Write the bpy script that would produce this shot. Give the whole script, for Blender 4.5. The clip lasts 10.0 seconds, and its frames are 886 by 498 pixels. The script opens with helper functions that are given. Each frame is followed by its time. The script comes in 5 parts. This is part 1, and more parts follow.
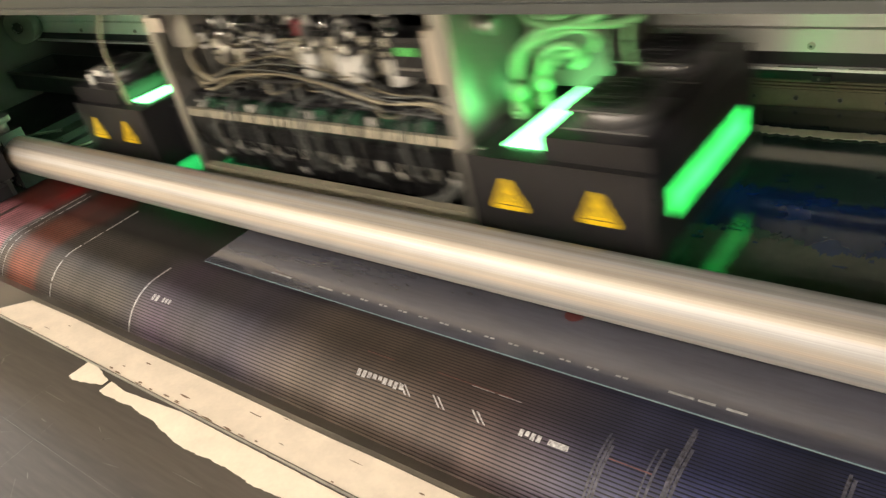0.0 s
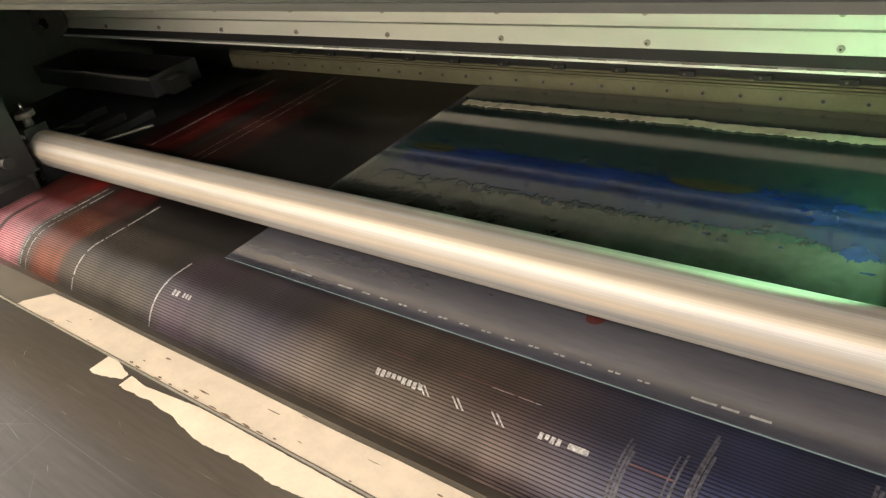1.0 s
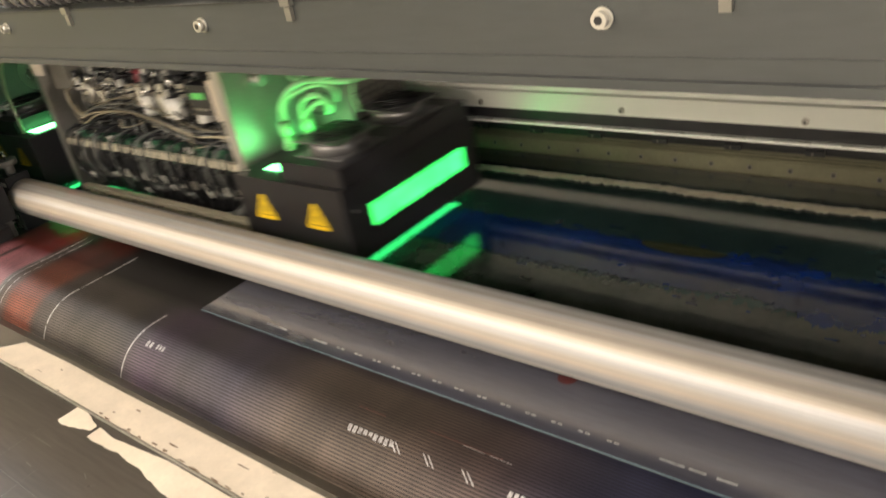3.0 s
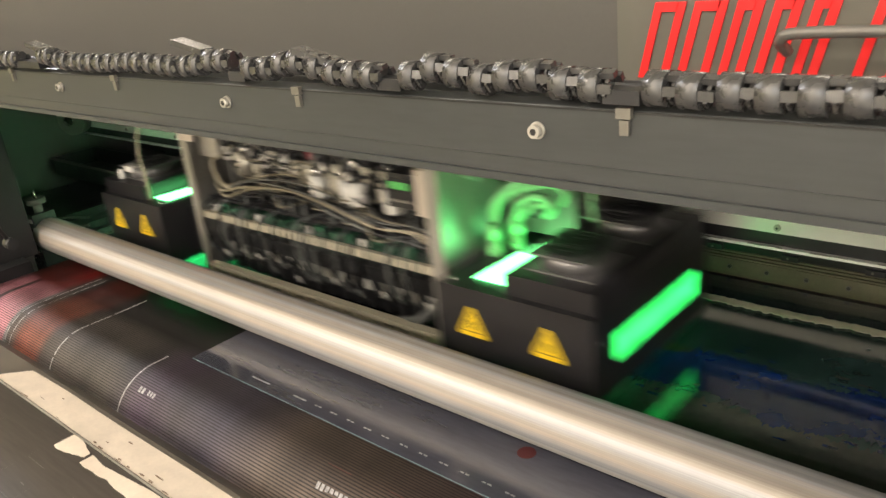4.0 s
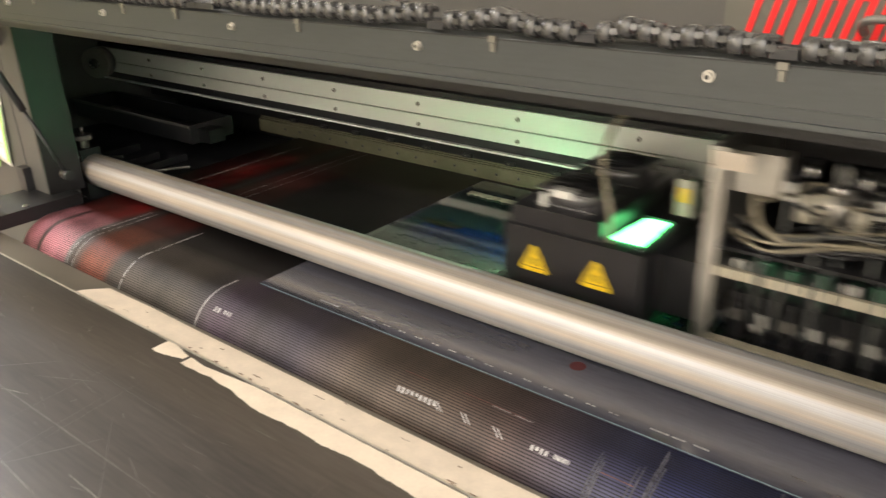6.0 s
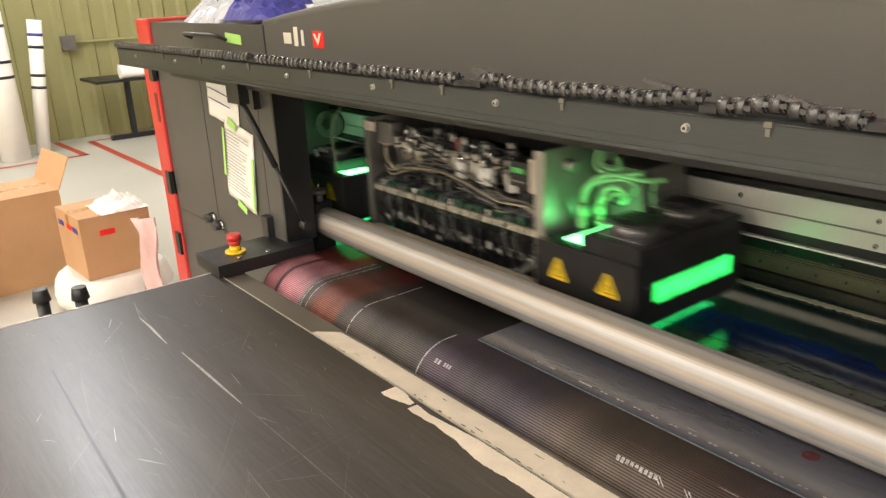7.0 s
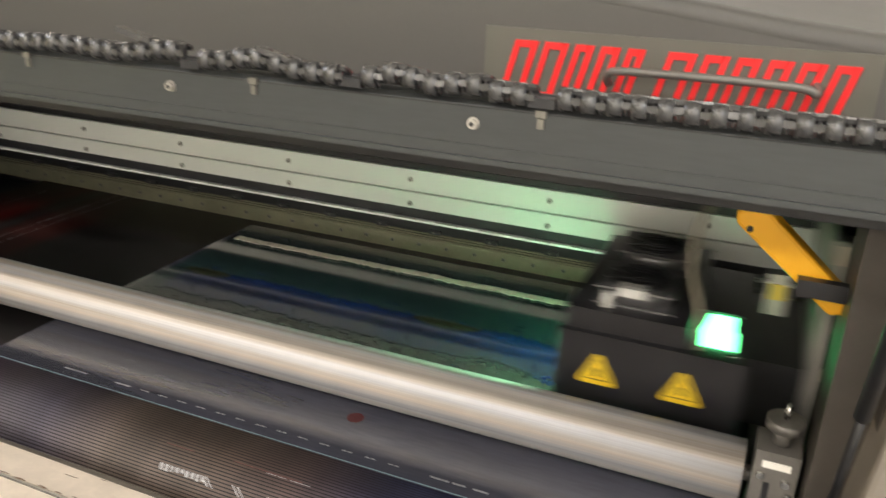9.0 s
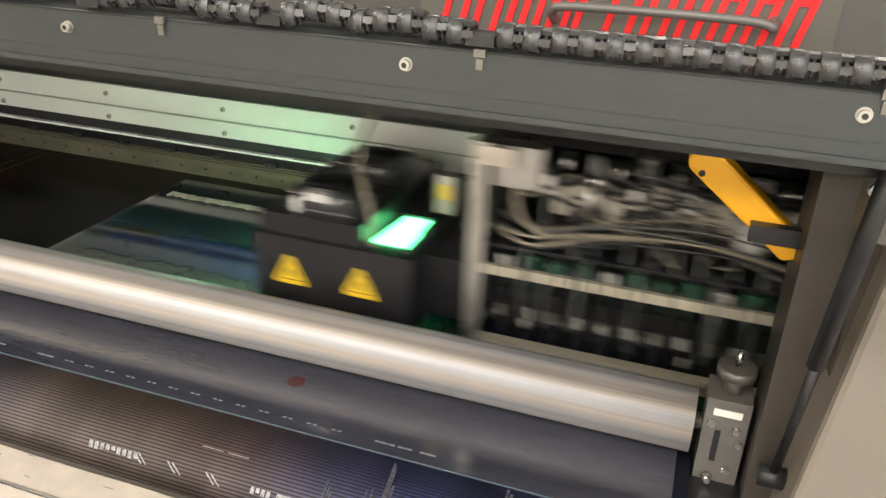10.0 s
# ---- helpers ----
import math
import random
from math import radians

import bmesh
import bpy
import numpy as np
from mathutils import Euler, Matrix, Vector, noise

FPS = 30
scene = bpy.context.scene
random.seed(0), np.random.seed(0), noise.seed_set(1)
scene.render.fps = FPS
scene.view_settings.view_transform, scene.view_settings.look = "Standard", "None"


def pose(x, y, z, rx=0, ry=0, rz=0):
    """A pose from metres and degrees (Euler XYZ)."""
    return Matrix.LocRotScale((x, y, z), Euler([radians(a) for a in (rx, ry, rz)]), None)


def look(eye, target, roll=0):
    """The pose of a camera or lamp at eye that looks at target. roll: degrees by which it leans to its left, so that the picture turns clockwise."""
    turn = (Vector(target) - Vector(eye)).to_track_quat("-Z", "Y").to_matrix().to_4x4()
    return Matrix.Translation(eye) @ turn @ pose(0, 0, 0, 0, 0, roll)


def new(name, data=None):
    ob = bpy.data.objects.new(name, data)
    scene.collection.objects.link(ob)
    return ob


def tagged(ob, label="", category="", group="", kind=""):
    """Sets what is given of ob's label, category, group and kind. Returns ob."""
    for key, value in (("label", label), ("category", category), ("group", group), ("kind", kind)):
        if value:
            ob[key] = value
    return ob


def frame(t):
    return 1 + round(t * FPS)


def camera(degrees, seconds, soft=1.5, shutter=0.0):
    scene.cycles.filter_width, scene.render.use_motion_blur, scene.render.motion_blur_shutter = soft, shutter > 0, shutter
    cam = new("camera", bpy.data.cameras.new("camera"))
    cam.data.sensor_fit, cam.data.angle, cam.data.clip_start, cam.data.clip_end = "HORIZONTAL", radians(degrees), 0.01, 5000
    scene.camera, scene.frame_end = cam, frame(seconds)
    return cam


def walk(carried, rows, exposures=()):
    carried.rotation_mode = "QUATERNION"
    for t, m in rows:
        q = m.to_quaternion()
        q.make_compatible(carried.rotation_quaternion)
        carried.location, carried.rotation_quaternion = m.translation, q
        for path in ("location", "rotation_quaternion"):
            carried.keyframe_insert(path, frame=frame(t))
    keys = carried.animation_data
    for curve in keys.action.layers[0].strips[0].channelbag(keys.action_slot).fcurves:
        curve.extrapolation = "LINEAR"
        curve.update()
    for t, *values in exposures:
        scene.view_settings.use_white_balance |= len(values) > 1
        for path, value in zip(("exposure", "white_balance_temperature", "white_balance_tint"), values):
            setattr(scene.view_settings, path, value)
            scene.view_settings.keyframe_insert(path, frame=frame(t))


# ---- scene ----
cam = camera(58.9, 10.0, soft=1.35, shutter=0.5)
PATH = [
    (0, (0.995, -0.687, 1.54), (-0.202, 0.539, 0.509), -13.9),
    (0.5, (0.992, -0.681, 1.538), (-0.236, 0.522, 0.515), -14.1),
    (1, (0.987, -0.687, 1.539), (-0.243, 0.513, 0.516), -13.7),
    (1.5, (0.99, -0.675, 1.535), (-0.252, 0.517, 0.517), -14.0),
    (2, (0.989, -0.676, 1.536), (-0.243, 0.538, 0.532), -13.6),
    (2.5, (0.998, -0.675, 1.537), (-0.212, 0.577, 0.552), -12.8),
    (3, (1.002, -0.693, 1.546), (-0.215, 0.609, 0.638), -11.1),
    (3.2, (1.009, -0.694, 1.546), (-0.237, 0.627, 0.707), -10.0),
    (4.3, (1.108, -0.758, 1.578), (-0.154, 0.601, 0.83), -4.3),
    (4.5, (1.113, -0.77, 1.572), (-0.137, 0.585, 0.796), -3.2),
    (5, (1.111, -0.821, 1.576), (-0.057, 0.567, 0.733), -2.5),
    (5.2, (1.104, -0.862, 1.579), (-0.023, 0.558, 0.732), -2.3),
    (6.3, (1.044, -1.061, 1.611), (-0.178, 0.319, 0.837), -1.5),
    (6.5, (1.035, -1.091, 1.62), (-0.299, 0.209, 0.891), -2.0),
    (7, (1.025, -1.11, 1.628), (-0.483, 0.035, 0.984), -2.7),
    (7.5, (1.011, -1.098, 1.623), (-0.459, 0.109, 1.006), -2.5),
    (8, (1.009, -1.053, 1.612), (-0.247, 0.384, 1.011), -0.8),
    (8.5, (1.028, -1.011, 1.606), (0.078, 0.635, 0.984), 0.9),
    (9, (1.046, -0.976, 1.598), (0.343, 0.754, 0.882), 2.3),
    (9.5, (1.046, -0.94, 1.587), (0.463, 0.803, 0.798), 2.8),
    (10, (1.039, -0.922, 1.584), (0.472, 0.805, 0.749), 2.4),
]
walk(cam, [(t, look(eye, target, roll)) for t, eye, target, roll in PATH],
     ((0, -0.02, 6750, 10), (3.2, -0.04, 6650, 10), (4.5, -0.10, 6450, 10), (6.3, -0.15, 6400, 10), (7.0, -0.44, 6550, 10), (7.5, -0.54, 6300, 10), (8.3, -0.40, 6050, 10), (9.5, -0.26, 6000, 10), (10.0, -0.14, 5950, 10)))

# ---- world and lights ----
world = bpy.data.worlds.new("world")
scene.world = world
world.use_nodes = True
world.node_tree.nodes["Background"].inputs[0].default_value = (0.9, 0.95, 1.0, 1)
world.node_tree.nodes["Background"].inputs[1].default_value = 0.05


def area_lamp(x, y, z, sx, sy, power, colour=(1.0, 0.87, 0.70)):
    d = bpy.data.lights.new("lamp", "AREA")
    d.shape, d.size, d.size_y, d.energy, d.color = "RECTANGLE", sx, sy, power, colour
    ob = new("lamp", d)
    ob.matrix_basis = pose(x, y, z)
    return ob


# none is in view; the two farthest rows are added to brighten the rail
LIGHTS = [(x, y) for y in (-3.0, -5.2, -7.4, -9.6, -11.8) for x in (-5.6, -2.0, 1.6, 5.2, 8.8)] + [(-6.2, 0.1), (-6.2, 3.4), (1.6, 3.4)]
# the lamp at y 0.1 adds table sheen, cool ones lift the right end
for lx, ly in LIGHTS:
    area_lamp(lx, ly, 4.28, 3.4, 0.34, 225 if ly == 0.1 else (50 if lx == -6.2 else (110 if ly < -9 else (92 if lx > 5 else 72))), (0.93, 0.94, 1.0) if ly == 0.1 else ((0.94, 0.95, 0.97) if lx > 5 and ly > -9 else (1.0, 0.87, 0.73)))


# ---- materials ----
def mat(name, colour, rough=0.5, metal=0.0, var=0.15, scale=12.0, bump=0.0, fine=120.0, spec=0.5, stretch=(1, 1, 1), rvar=0.1):
    """A surface with variation at two scales, in object space."""
    m = bpy.data.materials.new(name)
    m.use_nodes = True
    nt = m.node_tree
    p = nt.nodes["Principled BSDF"]
    p.inputs["Metallic"].default_value = metal
    p.inputs["Specular IOR Level"].default_value = spec
    tc = nt.nodes.new("ShaderNodeTexCoord")
    mp = nt.nodes.new("ShaderNodeMapping")
    mp.inputs["Scale"].default_value = stretch
    nt.links.new(tc.outputs["Object"], mp.inputs[0])
    n1, n2 = nt.nodes.new("ShaderNodeTexNoise"), nt.nodes.new("ShaderNodeTexNoise")
    n1.inputs["Scale"].default_value, n2.inputs["Scale"].default_value = scale, fine
    n1.inputs["Detail"].default_value = 5
    n2.inputs["Detail"].default_value = 3
    for n in (n1, n2):
        nt.links.new(mp.outputs[0], n.inputs["Vector"])
    mix = nt.nodes.new("ShaderNodeMath")
    mix.operation = "MULTIPLY_ADD"
    nt.links.new(n2.outputs["Fac"], mix.inputs[0])
    mix.inputs[1].default_value = 0.4
    nt.links.new(n1.outputs["Fac"], mix.inputs[2])
    ramp = nt.nodes.new("ShaderNodeMapRange")
    ramp.inputs[1].default_value, ramp.inputs[2].default_value = 0.4, 1.0
    ramp.inputs[3].default_value, ramp.inputs[4].default_value = 1 - var, 1 + var
    nt.links.new(mix.outputs[0], ramp.inputs[0])
    col = nt.nodes.new("ShaderNodeVectorMath")
    col.operation = "SCALE"
    col.inputs[0].default_value = colour[:3]
    nt.links.new(ramp.outputs[0], col.inputs["Scale"])
    nt.links.new(col.outputs[0], p.inputs["Base Color"])
    rr = nt.nodes.new("ShaderNodeMapRange")
    rr.inputs[1].default_value, rr.inputs[2].default_value = 0.3, 1.0
    rr.inputs[3].default_value, rr.inputs[4].default_value = max(0.02, rough - rvar), min(1.0, rough + rvar)
    nt.links.new(mix.outputs[0], rr.inputs[0])
    nt.links.new(rr.outputs[0], p.inputs["Roughness"])
    if bump:
        b = nt.nodes.new("ShaderNodeBump")
        b.inputs["Strength"].default_value, b.inputs["Distance"].default_value = bump, 0.002
        nt.links.new(mix.outputs[0], b.inputs["Height"])
        nt.links.new(b.outputs[0], p.inputs["Normal"])
    return m


def glow(name, colour, strength, base=(0.1, 0.1, 0.1), patch=0.0):
    m = bpy.data.materials.new(name)
    m.use_nodes = True
    nt = m.node_tree
    p = nt.nodes["Principled BSDF"]
    p.inputs["Base Color"].default_value = (*base, 1)
    p.inputs["Emission Color"].default_value = (*colour, 1)
    p.inputs["Emission Strength"].default_value = strength
    if patch:
        n = nt.nodes.new("ShaderNodeTexNoise")
        n.inputs["Scale"].default_value = 22
        r = nt.nodes.new("ShaderNodeMapRange")
        r.inputs[1].default_value, r.inputs[2].default_value = 0.35, 0.7
        r.inputs[3].default_value, r.inputs[4].default_value = strength * (1 - patch), strength * (1 + patch)
        tc = nt.nodes.new("ShaderNodeTexCoord")
        nt.links.new(tc.outputs["Object"], n.inputs["Vector"])
        nt.links.new(n.outputs["Fac"], r.inputs[0])
        nt.links.new(r.outputs[0], p.inputs["Emission Strength"])
    return m


M_PAINT = mat("charcoal_paint", (0.075, 0.072, 0.067), 0.42, 0, 0.12, 3, 0.05, 400)
M_COVER = mat("taupe_cover_paint", (0.085, 0.081, 0.074), 0.5, 0, 0.1, 2, 0.04, 300)
M_HOOD = mat("hood_metal", (0.066, 0.071, 0.072), 0.36, 0.6, 0.2, 5, 0.03, 250, stretch=(0.15, 1, 1))
M_DARK = mat("black_metal", (0.013, 0.013, 0.014), 0.4, 0.0, 0.3, 8, 0.04, 200)
M_BLACK = mat("black_plastic", (0.022, 0.022, 0.024), 0.38, 0, 0.25, 30, 0.05, 300)
M_CHAIN = mat("cable_chain_plastic", (0.046, 0.045, 0.045), 0.24, 0, 0.3, 40, 0.06, 300, spec=0.8)
M_RED = mat("red_paint", (0.55, 0.035, 0.03), 0.35, 0, 0.1, 6)
M_STEEL = mat("roller_steel", (0.47, 0.46, 0.45), 0.60, 0.55, 0.38, 38, 0.10, 330, stretch=(0.008, 2, 2), rvar=0.14)
_rn = M_STEEL.node_tree
_tg = _rn.nodes.new("ShaderNodeTangent")
_tg.direction_type, _tg.axis = "RADIAL", "X"
_rn.links.new(_tg.outputs[0], _rn.nodes["Principled BSDF"].inputs["Tangent"])
_rn.nodes["Principled BSDF"].inputs["Anisotropic"].default_value = 0.55
_rn.nodes["Principled BSDF"].inputs["Anisotropic Rotation"].default_value = 0.25
# lamp reflections along the roller are put into its hue as warm streaks
_hue = _rn.nodes.new("ShaderNodeMix")
_hue.data_type, _hue.blend_type = "RGBA", "MULTIPLY"
_hn, _hm, _hc, _hr = (_rn.nodes.new(k) for k in ("ShaderNodeTexNoise", "ShaderNodeMapping", "ShaderNodeTexCoord", "ShaderNodeValToRGB"))
_hm.inputs["Scale"].default_value = (0.3, 55, 55)
_hn.inputs["Scale"].default_value, _hn.inputs["Detail"].default_value = 1.0, 3
for _e, (_p, _c) in zip(_hr.color_ramp.elements, ((0.36, (1.0, 0.90, 0.78, 1)), (0.56, (1.0, 1.0, 1.02, 1)))):
    _e.position, _e.color = _p, _c
_rn.links.new(_hc.outputs["Object"], _hm.inputs[0])
_rn.links.new(_hm.outputs[0], _hn.inputs["Vector"])
_rn.links.new(_hn.outputs["Fac"], _hr.inputs[0])
_bc = _rn.nodes["Principled BSDF"].inputs["Base Color"]
_hue.inputs[0].default_value = 1.0
_rn.links.new(_bc.links[0].from_socket, _hue.inputs[6])
_rn.links.new(_hr.outputs[0], _hue.inputs[7])
_rn.links.new(_hue.outputs[2], _bc)
M_RAIL = mat("rail_aluminium", (0.88, 0.89, 0.84), 0.30, 0.22, 0.06, 3, 0.0, 12, stretch=(0.3, 1, 1), rvar=0.03)
M_ALU = mat("frame_aluminium", (0.52, 0.50, 0.46), 0.42, 0.85, 0.18, 12, 0.04, 150)
M_CHROME = mat("bolt_steel", (0.75, 0.74, 0.72), 0.22, 1.0, 0.1, 60)
M_TABLE = mat("table_rubber", (0.058, 0.049, 0.042), 0.36, 0, 0.75, 3, 0.04, 60, stretch=(0.22, 2.6, 1), rvar=0.07, spec=0.6)
_tn = M_TABLE.node_tree
_tp = _tn.nodes["Principled BSDF"]
_tx, _ts, _tm, _ta = (_tn.nodes.new(k) for k in ("ShaderNodeTexCoord", "ShaderNodeSeparateXYZ", "ShaderNodeMapRange", "ShaderNodeMath"))
# the strip beside the printer is rubbed dull, the rest is still smooth
_tm.inputs[1].default_value, _tm.inputs[2].default_value, _tm.inputs[3].default_value, _tm.inputs[4].default_value = -0.74, -0.56, 0.0, 0.22
_tn.links.new(_tx.outputs["Object"], _ts.inputs[0])
_tn.links.new(_ts.outputs[1], _tm.inputs[0])
_tr = _tp.inputs["Roughness"].links[0].from_socket
_tn.links.new(_tr, _ta.inputs[0])
_tn.links.new(_tm.outputs[0], _ta.inputs[1])
_tn.links.new(_ta.outputs[0], _tp.inputs["Roughness"])
M_CREAM = mat("cream_tape", (0.74, 0.65, 0.55), 0.55, 0, 0.12, 22, 0.12, 160)
M_PLATE = mat("grey_plate", (0.17, 0.16, 0.145), 0.4, 0.3, 0.2, 9, 0.03, 150)
M_YELLOW = mat("yellow_label", (0.85, 0.58, 0.02), 0.4, 0, 0.05, 20)
M_ORANGE = mat("orange_plastic", (1.0, 0.50, 0.01), 0.38, 0, 0.06, 25)
M_PAPER = mat("paper", (0.85, 0.82, 0.76), 0.8, 0, 0.04, 8)
M_GREENTAPE = mat("green_tape", (0.42, 0.75, 0.18), 0.6, 0, 0.05, 20)
M_GREY = mat("unreadable_print", (0.42, 0.42, 0.42), 0.8, 0, 0.1, 40)
M_FLOOR = mat("concrete_floor", (0.47, 0.46, 0.41), 0.35, 0, 0.12, 1.2, 0.03, 40)
M_FLOORTAPE = mat("red_floor_tape", (0.42, 0.06, 0.035), 0.5, 0, 0.15, 10)
M_WALL = mat("corrugated_sheet", (0.30, 0.285, 0.125), 0.5, 0.0, 0.1, 1.5, 0.03, 40)
M_CEIL = mat("ceiling_sheet", (0.78, 0.76, 0.72), 0.8, 0, 0.08, 1.0)
M_CARD = mat("cardboard", (0.50, 0.29, 0.15), 0.75, 0, 0.1, 6, 0.06, 120)
M_WHITE = mat("white_plastic", (0.80, 0.79, 0.76), 0.45, 0, 0.06, 12)
M_FROST = mat("frosted_fitting", (0.52, 0.51, 0.47), 0.3, 0, 0.15, 40)
M_HOSE = mat("ivory_hose", (0.26, 0.23, 0.165), 0.35, 0, 0.25, 30)
M_HOSEDARK = mat("dark_hose", (0.017, 0.017, 0.019), 0.3, 0, 0.3, 30)
M_HOSEGREY = mat("grey_hose", (0.13, 0.135, 0.13), 0.3, 0, 0.3, 30)
M_LAMPBOX = mat("lamp_box_paint", (0.017, 0.016, 0.018), 0.36, 0, 0.2, 10, 0.04, 300)
M_PINK = mat("pink_cloth", (0.70, 0.48, 0.46), 0.9, 0, 0.1, 12, 0.2, 80)
M_BAG = mat("thin_plastic_bag", (0.46, 0.48, 0.55), 0.25, 0, 0.08, 9, 0.1, 40)
M_BLUEPRINT = mat("blue_print", (0.05, 0.05, 0.30), 0.4, 0, 0.1, 20)
M_GREEN = glow("uv_glow_green", (0.03, 1.0, 0.15), 2.6, patch=0.3)
M_GREENHOT = glow("uv_glow_hot", (0.42, 1.0, 0.48), 48.0, patch=0.2)
M_GREENTOP = glow("uv_glow_top", (0.16, 1.0, 0.28), 11.0)
M_UNDER = glow("uv_glow_under", (0.03, 1.0, 0.22), 12.0)
M_DIGIT = glow("display_green", (0.1, 0.9, 0.1), 0.6)
M_LAMPGLOW = glow("tube_glow", (1.0, 0.9, 0.75), 6.0, (0.8, 0.8, 0.8))
M_SIGNRED = mat("sign_red", (0.80, 0.02, 0.02), 0.4, 0, 0.05, 20)
M_SIGNPLATE = mat("sign_plate", (0.12, 0.115, 0.095), 0.35, 0, 0.05, 20)
M_LOGO = mat("logo_cream", (0.70, 0.66, 0.55), 0.5, 0, 0.05, 20)


# ---- mesh helpers ----
def box(bm, x0, x1, y0, y1, z0, z1, m=None):
    vs = [bm.verts.new((x, y, z)) for x in (x0, x1) for y in (y0, y1) for z in (z0, z1)]
    if m is not None:
        for v in vs:
            v.co = m @ v.co
    for f in ((0, 1, 3, 2), (4, 6, 7, 5), (0, 4, 5, 1), (2, 3, 7, 6), (0, 2, 6, 4), (1, 5, 7, 3)):
        bm.faces.new([vs[i] for i in f])
    return bm


def cyl(bm, a, b, r0, r1=None, n=16, caps=True):
    """A tapered cylinder from a to b."""
    a, b = Vector(a), Vector(b)
    r1 = r0 if r1 is None else r1
    q = (b - a).to_track_quat("Z", "Y").to_matrix()
    rings = []
    for c, r in ((a, r0), (b, r1)):
        rings.append([bm.verts.new(c + q @ Vector((r * math.cos(6.28318 * i / n), r * math.sin(6.28318 * i / n), 0))) for i in range(n)])
    for i in range(n):
        f = bm.faces.new((rings[0][i], rings[0][(i + 1) % n], rings[1][(i + 1) % n], rings[1][i]))
        f.smooth = n > 8
    if caps:
        bm.faces.new(rings[0][::-1])
        bm.faces.new(rings[1])
    return bm


def tube(bm, pts, r, n=8):
    """A round tube along smooth points."""
    pts = [Vector(p) for p in pts]
    path = []
    for i in range(len(pts) - 1):
        p0, p1, p2, p3 = pts[max(i - 1, 0)], pts[i], pts[i + 1], pts[min(i + 2, len(pts) - 1)]
        for k in range(6):
            u = k / 6
            path.append(0.5 * ((2 * p1) + (p2 - p0) * u + (2 * p0 - 5 * p1 + 4 * p2 - p3) * u * u + (3 * p1 - p0 - 3 * p2 + p3) * u ** 3))
    path.append(pts[-1])
    rings = []
    for i, p in enumerate(path):
        d = (path[min(i + 1, len(path) - 1)] - path[max(i - 1, 0)])
        q = d.to_track_quat("Z", "Y").to_matrix()
        rings.append([bm.verts.new(p + q @ Vector((r * math.cos(6.28318 * j / n), r * math.sin(6.28318 * j / n), 0))) for j in range(n)])
    for a, b in zip(rings, rings[1:]):
        for j in range(n):
            bm.faces.new((a[j], a[(j + 1) % n], b[(j + 1) % n], b[j])).smooth = True
    bm.faces.new(rings[0][::-1])
    bm.faces.new(rings[-1])
    return bm


def prism(bm, outline, axis, lo, hi):
    """An outline in the two other axes, drawn out along the axis 'x', 'y' or 'z'."""
    def at(u, v, w):
        return {"x": (w, u, v), "y": (u, w, v), "z": (u, v, w)}[axis]
    a = [bm.verts.new(at(u, v, lo)) for u, v in outline]
    b = [bm.verts.new(at(u, v, hi)) for u, v in outline]
    n = len(a)
    bm.faces.new(a)
    bm.faces.new(b[::-1])
    for i in range(n):
        bm.faces.new((a[i], b[i], b[(i + 1) % n], a[(i + 1) % n]))
    bmesh.ops.recalc_face_normals(bm, faces=bm.faces[:])
    return bm


def bevel(bm, w=0.003, seg=2, angle=40):
    es = [e for e in bm.edges if len(e.link_faces) == 2 and e.calc_face_angle() > radians(angle)]
    bmesh.ops.bevel(bm, geom=es, offset=w, segments=seg, affect="EDGES", profile=0.5)
    return bm


def mesh_of(name, bm, material):
    me = bpy.data.meshes.new(name)
    bmesh.ops.recalc_face_normals(bm, faces=bm.faces[:])
    bm.to_mesh(me)
    bm.free()
    me.materials.append(material)
    return me


def part(name, bm, material, parent=None, label=""):
    ob = new(name, mesh_of(name, bm, material))
    if parent is not None:
        ob.parent = parent
    if label:
        ob["label"] = label
    return ob


def B():
    return bmesh.new()


def bbox(x0, x1, y0, y1, z0, z1, w=0.003):
    return bevel(box(B(), x0, x1, y0, y1, z0, z1), w)


def thing(name, label, category, group="", kind=""):
    return tagged(new(name), label, category, group, kind)


def structure(name, bm, material, label, category):
    return tagged(part(name, bm, material), label, category, "", "structure")


# ---- the room ----
# the ceiling and plain walls are added to close the room and return light
X0, X1, Y0, Y1, ZC = -9.4, 11.0, -13.6, 6.0, 4.4
structure("floor", box(B(), X0, X1, Y0, Y1, -0.1, 0), M_FLOOR, "pale grey sealed concrete workshop floor", "floor")
structure("ceiling", box(B(), X0, X1, Y0, Y1, ZC, ZC + 0.1), M_CEIL, "plain pale ceiling added over the workshop", "ceiling")


def corrugated(name, a, b, label):
    """A standing corrugated sheet wall from a to b in plan."""
    bm = B()
    a, b = Vector((*a, 0)), Vector((*b, 0))
    d = (b - a).normalized()
    nrm = Vector((-d.y, d.x, 0))
    n = int((b - a).length / 0.30)
    prof = []
    for i in range(n):
        s = i * (b - a).length / n
        for u, h in ((0.0, 0), (0.16, 0), (0.18, 0.03), (0.26, 0.03)):
            prof.append(a + d * (s + u) + nrm * h)
    prof.append(b)
    lo = [bm.verts.new(p) for p in prof]
    hi = [bm.verts.new(p + Vector((0, 0, ZC))) for p in prof]
    back = [bm.verts.new(p - nrm * 0.12 + Vector((0, 0, z))) for p, z in ((a, 0), (b, 0), (b, ZC), (a, ZC))]
    for i in range(len(lo) - 1):
        bm.faces.new((lo[i], lo[i + 1], hi[i + 1], hi[i]))
    bm.faces.new(back)
    return structure(name, bm, M_WALL, label, "wall")


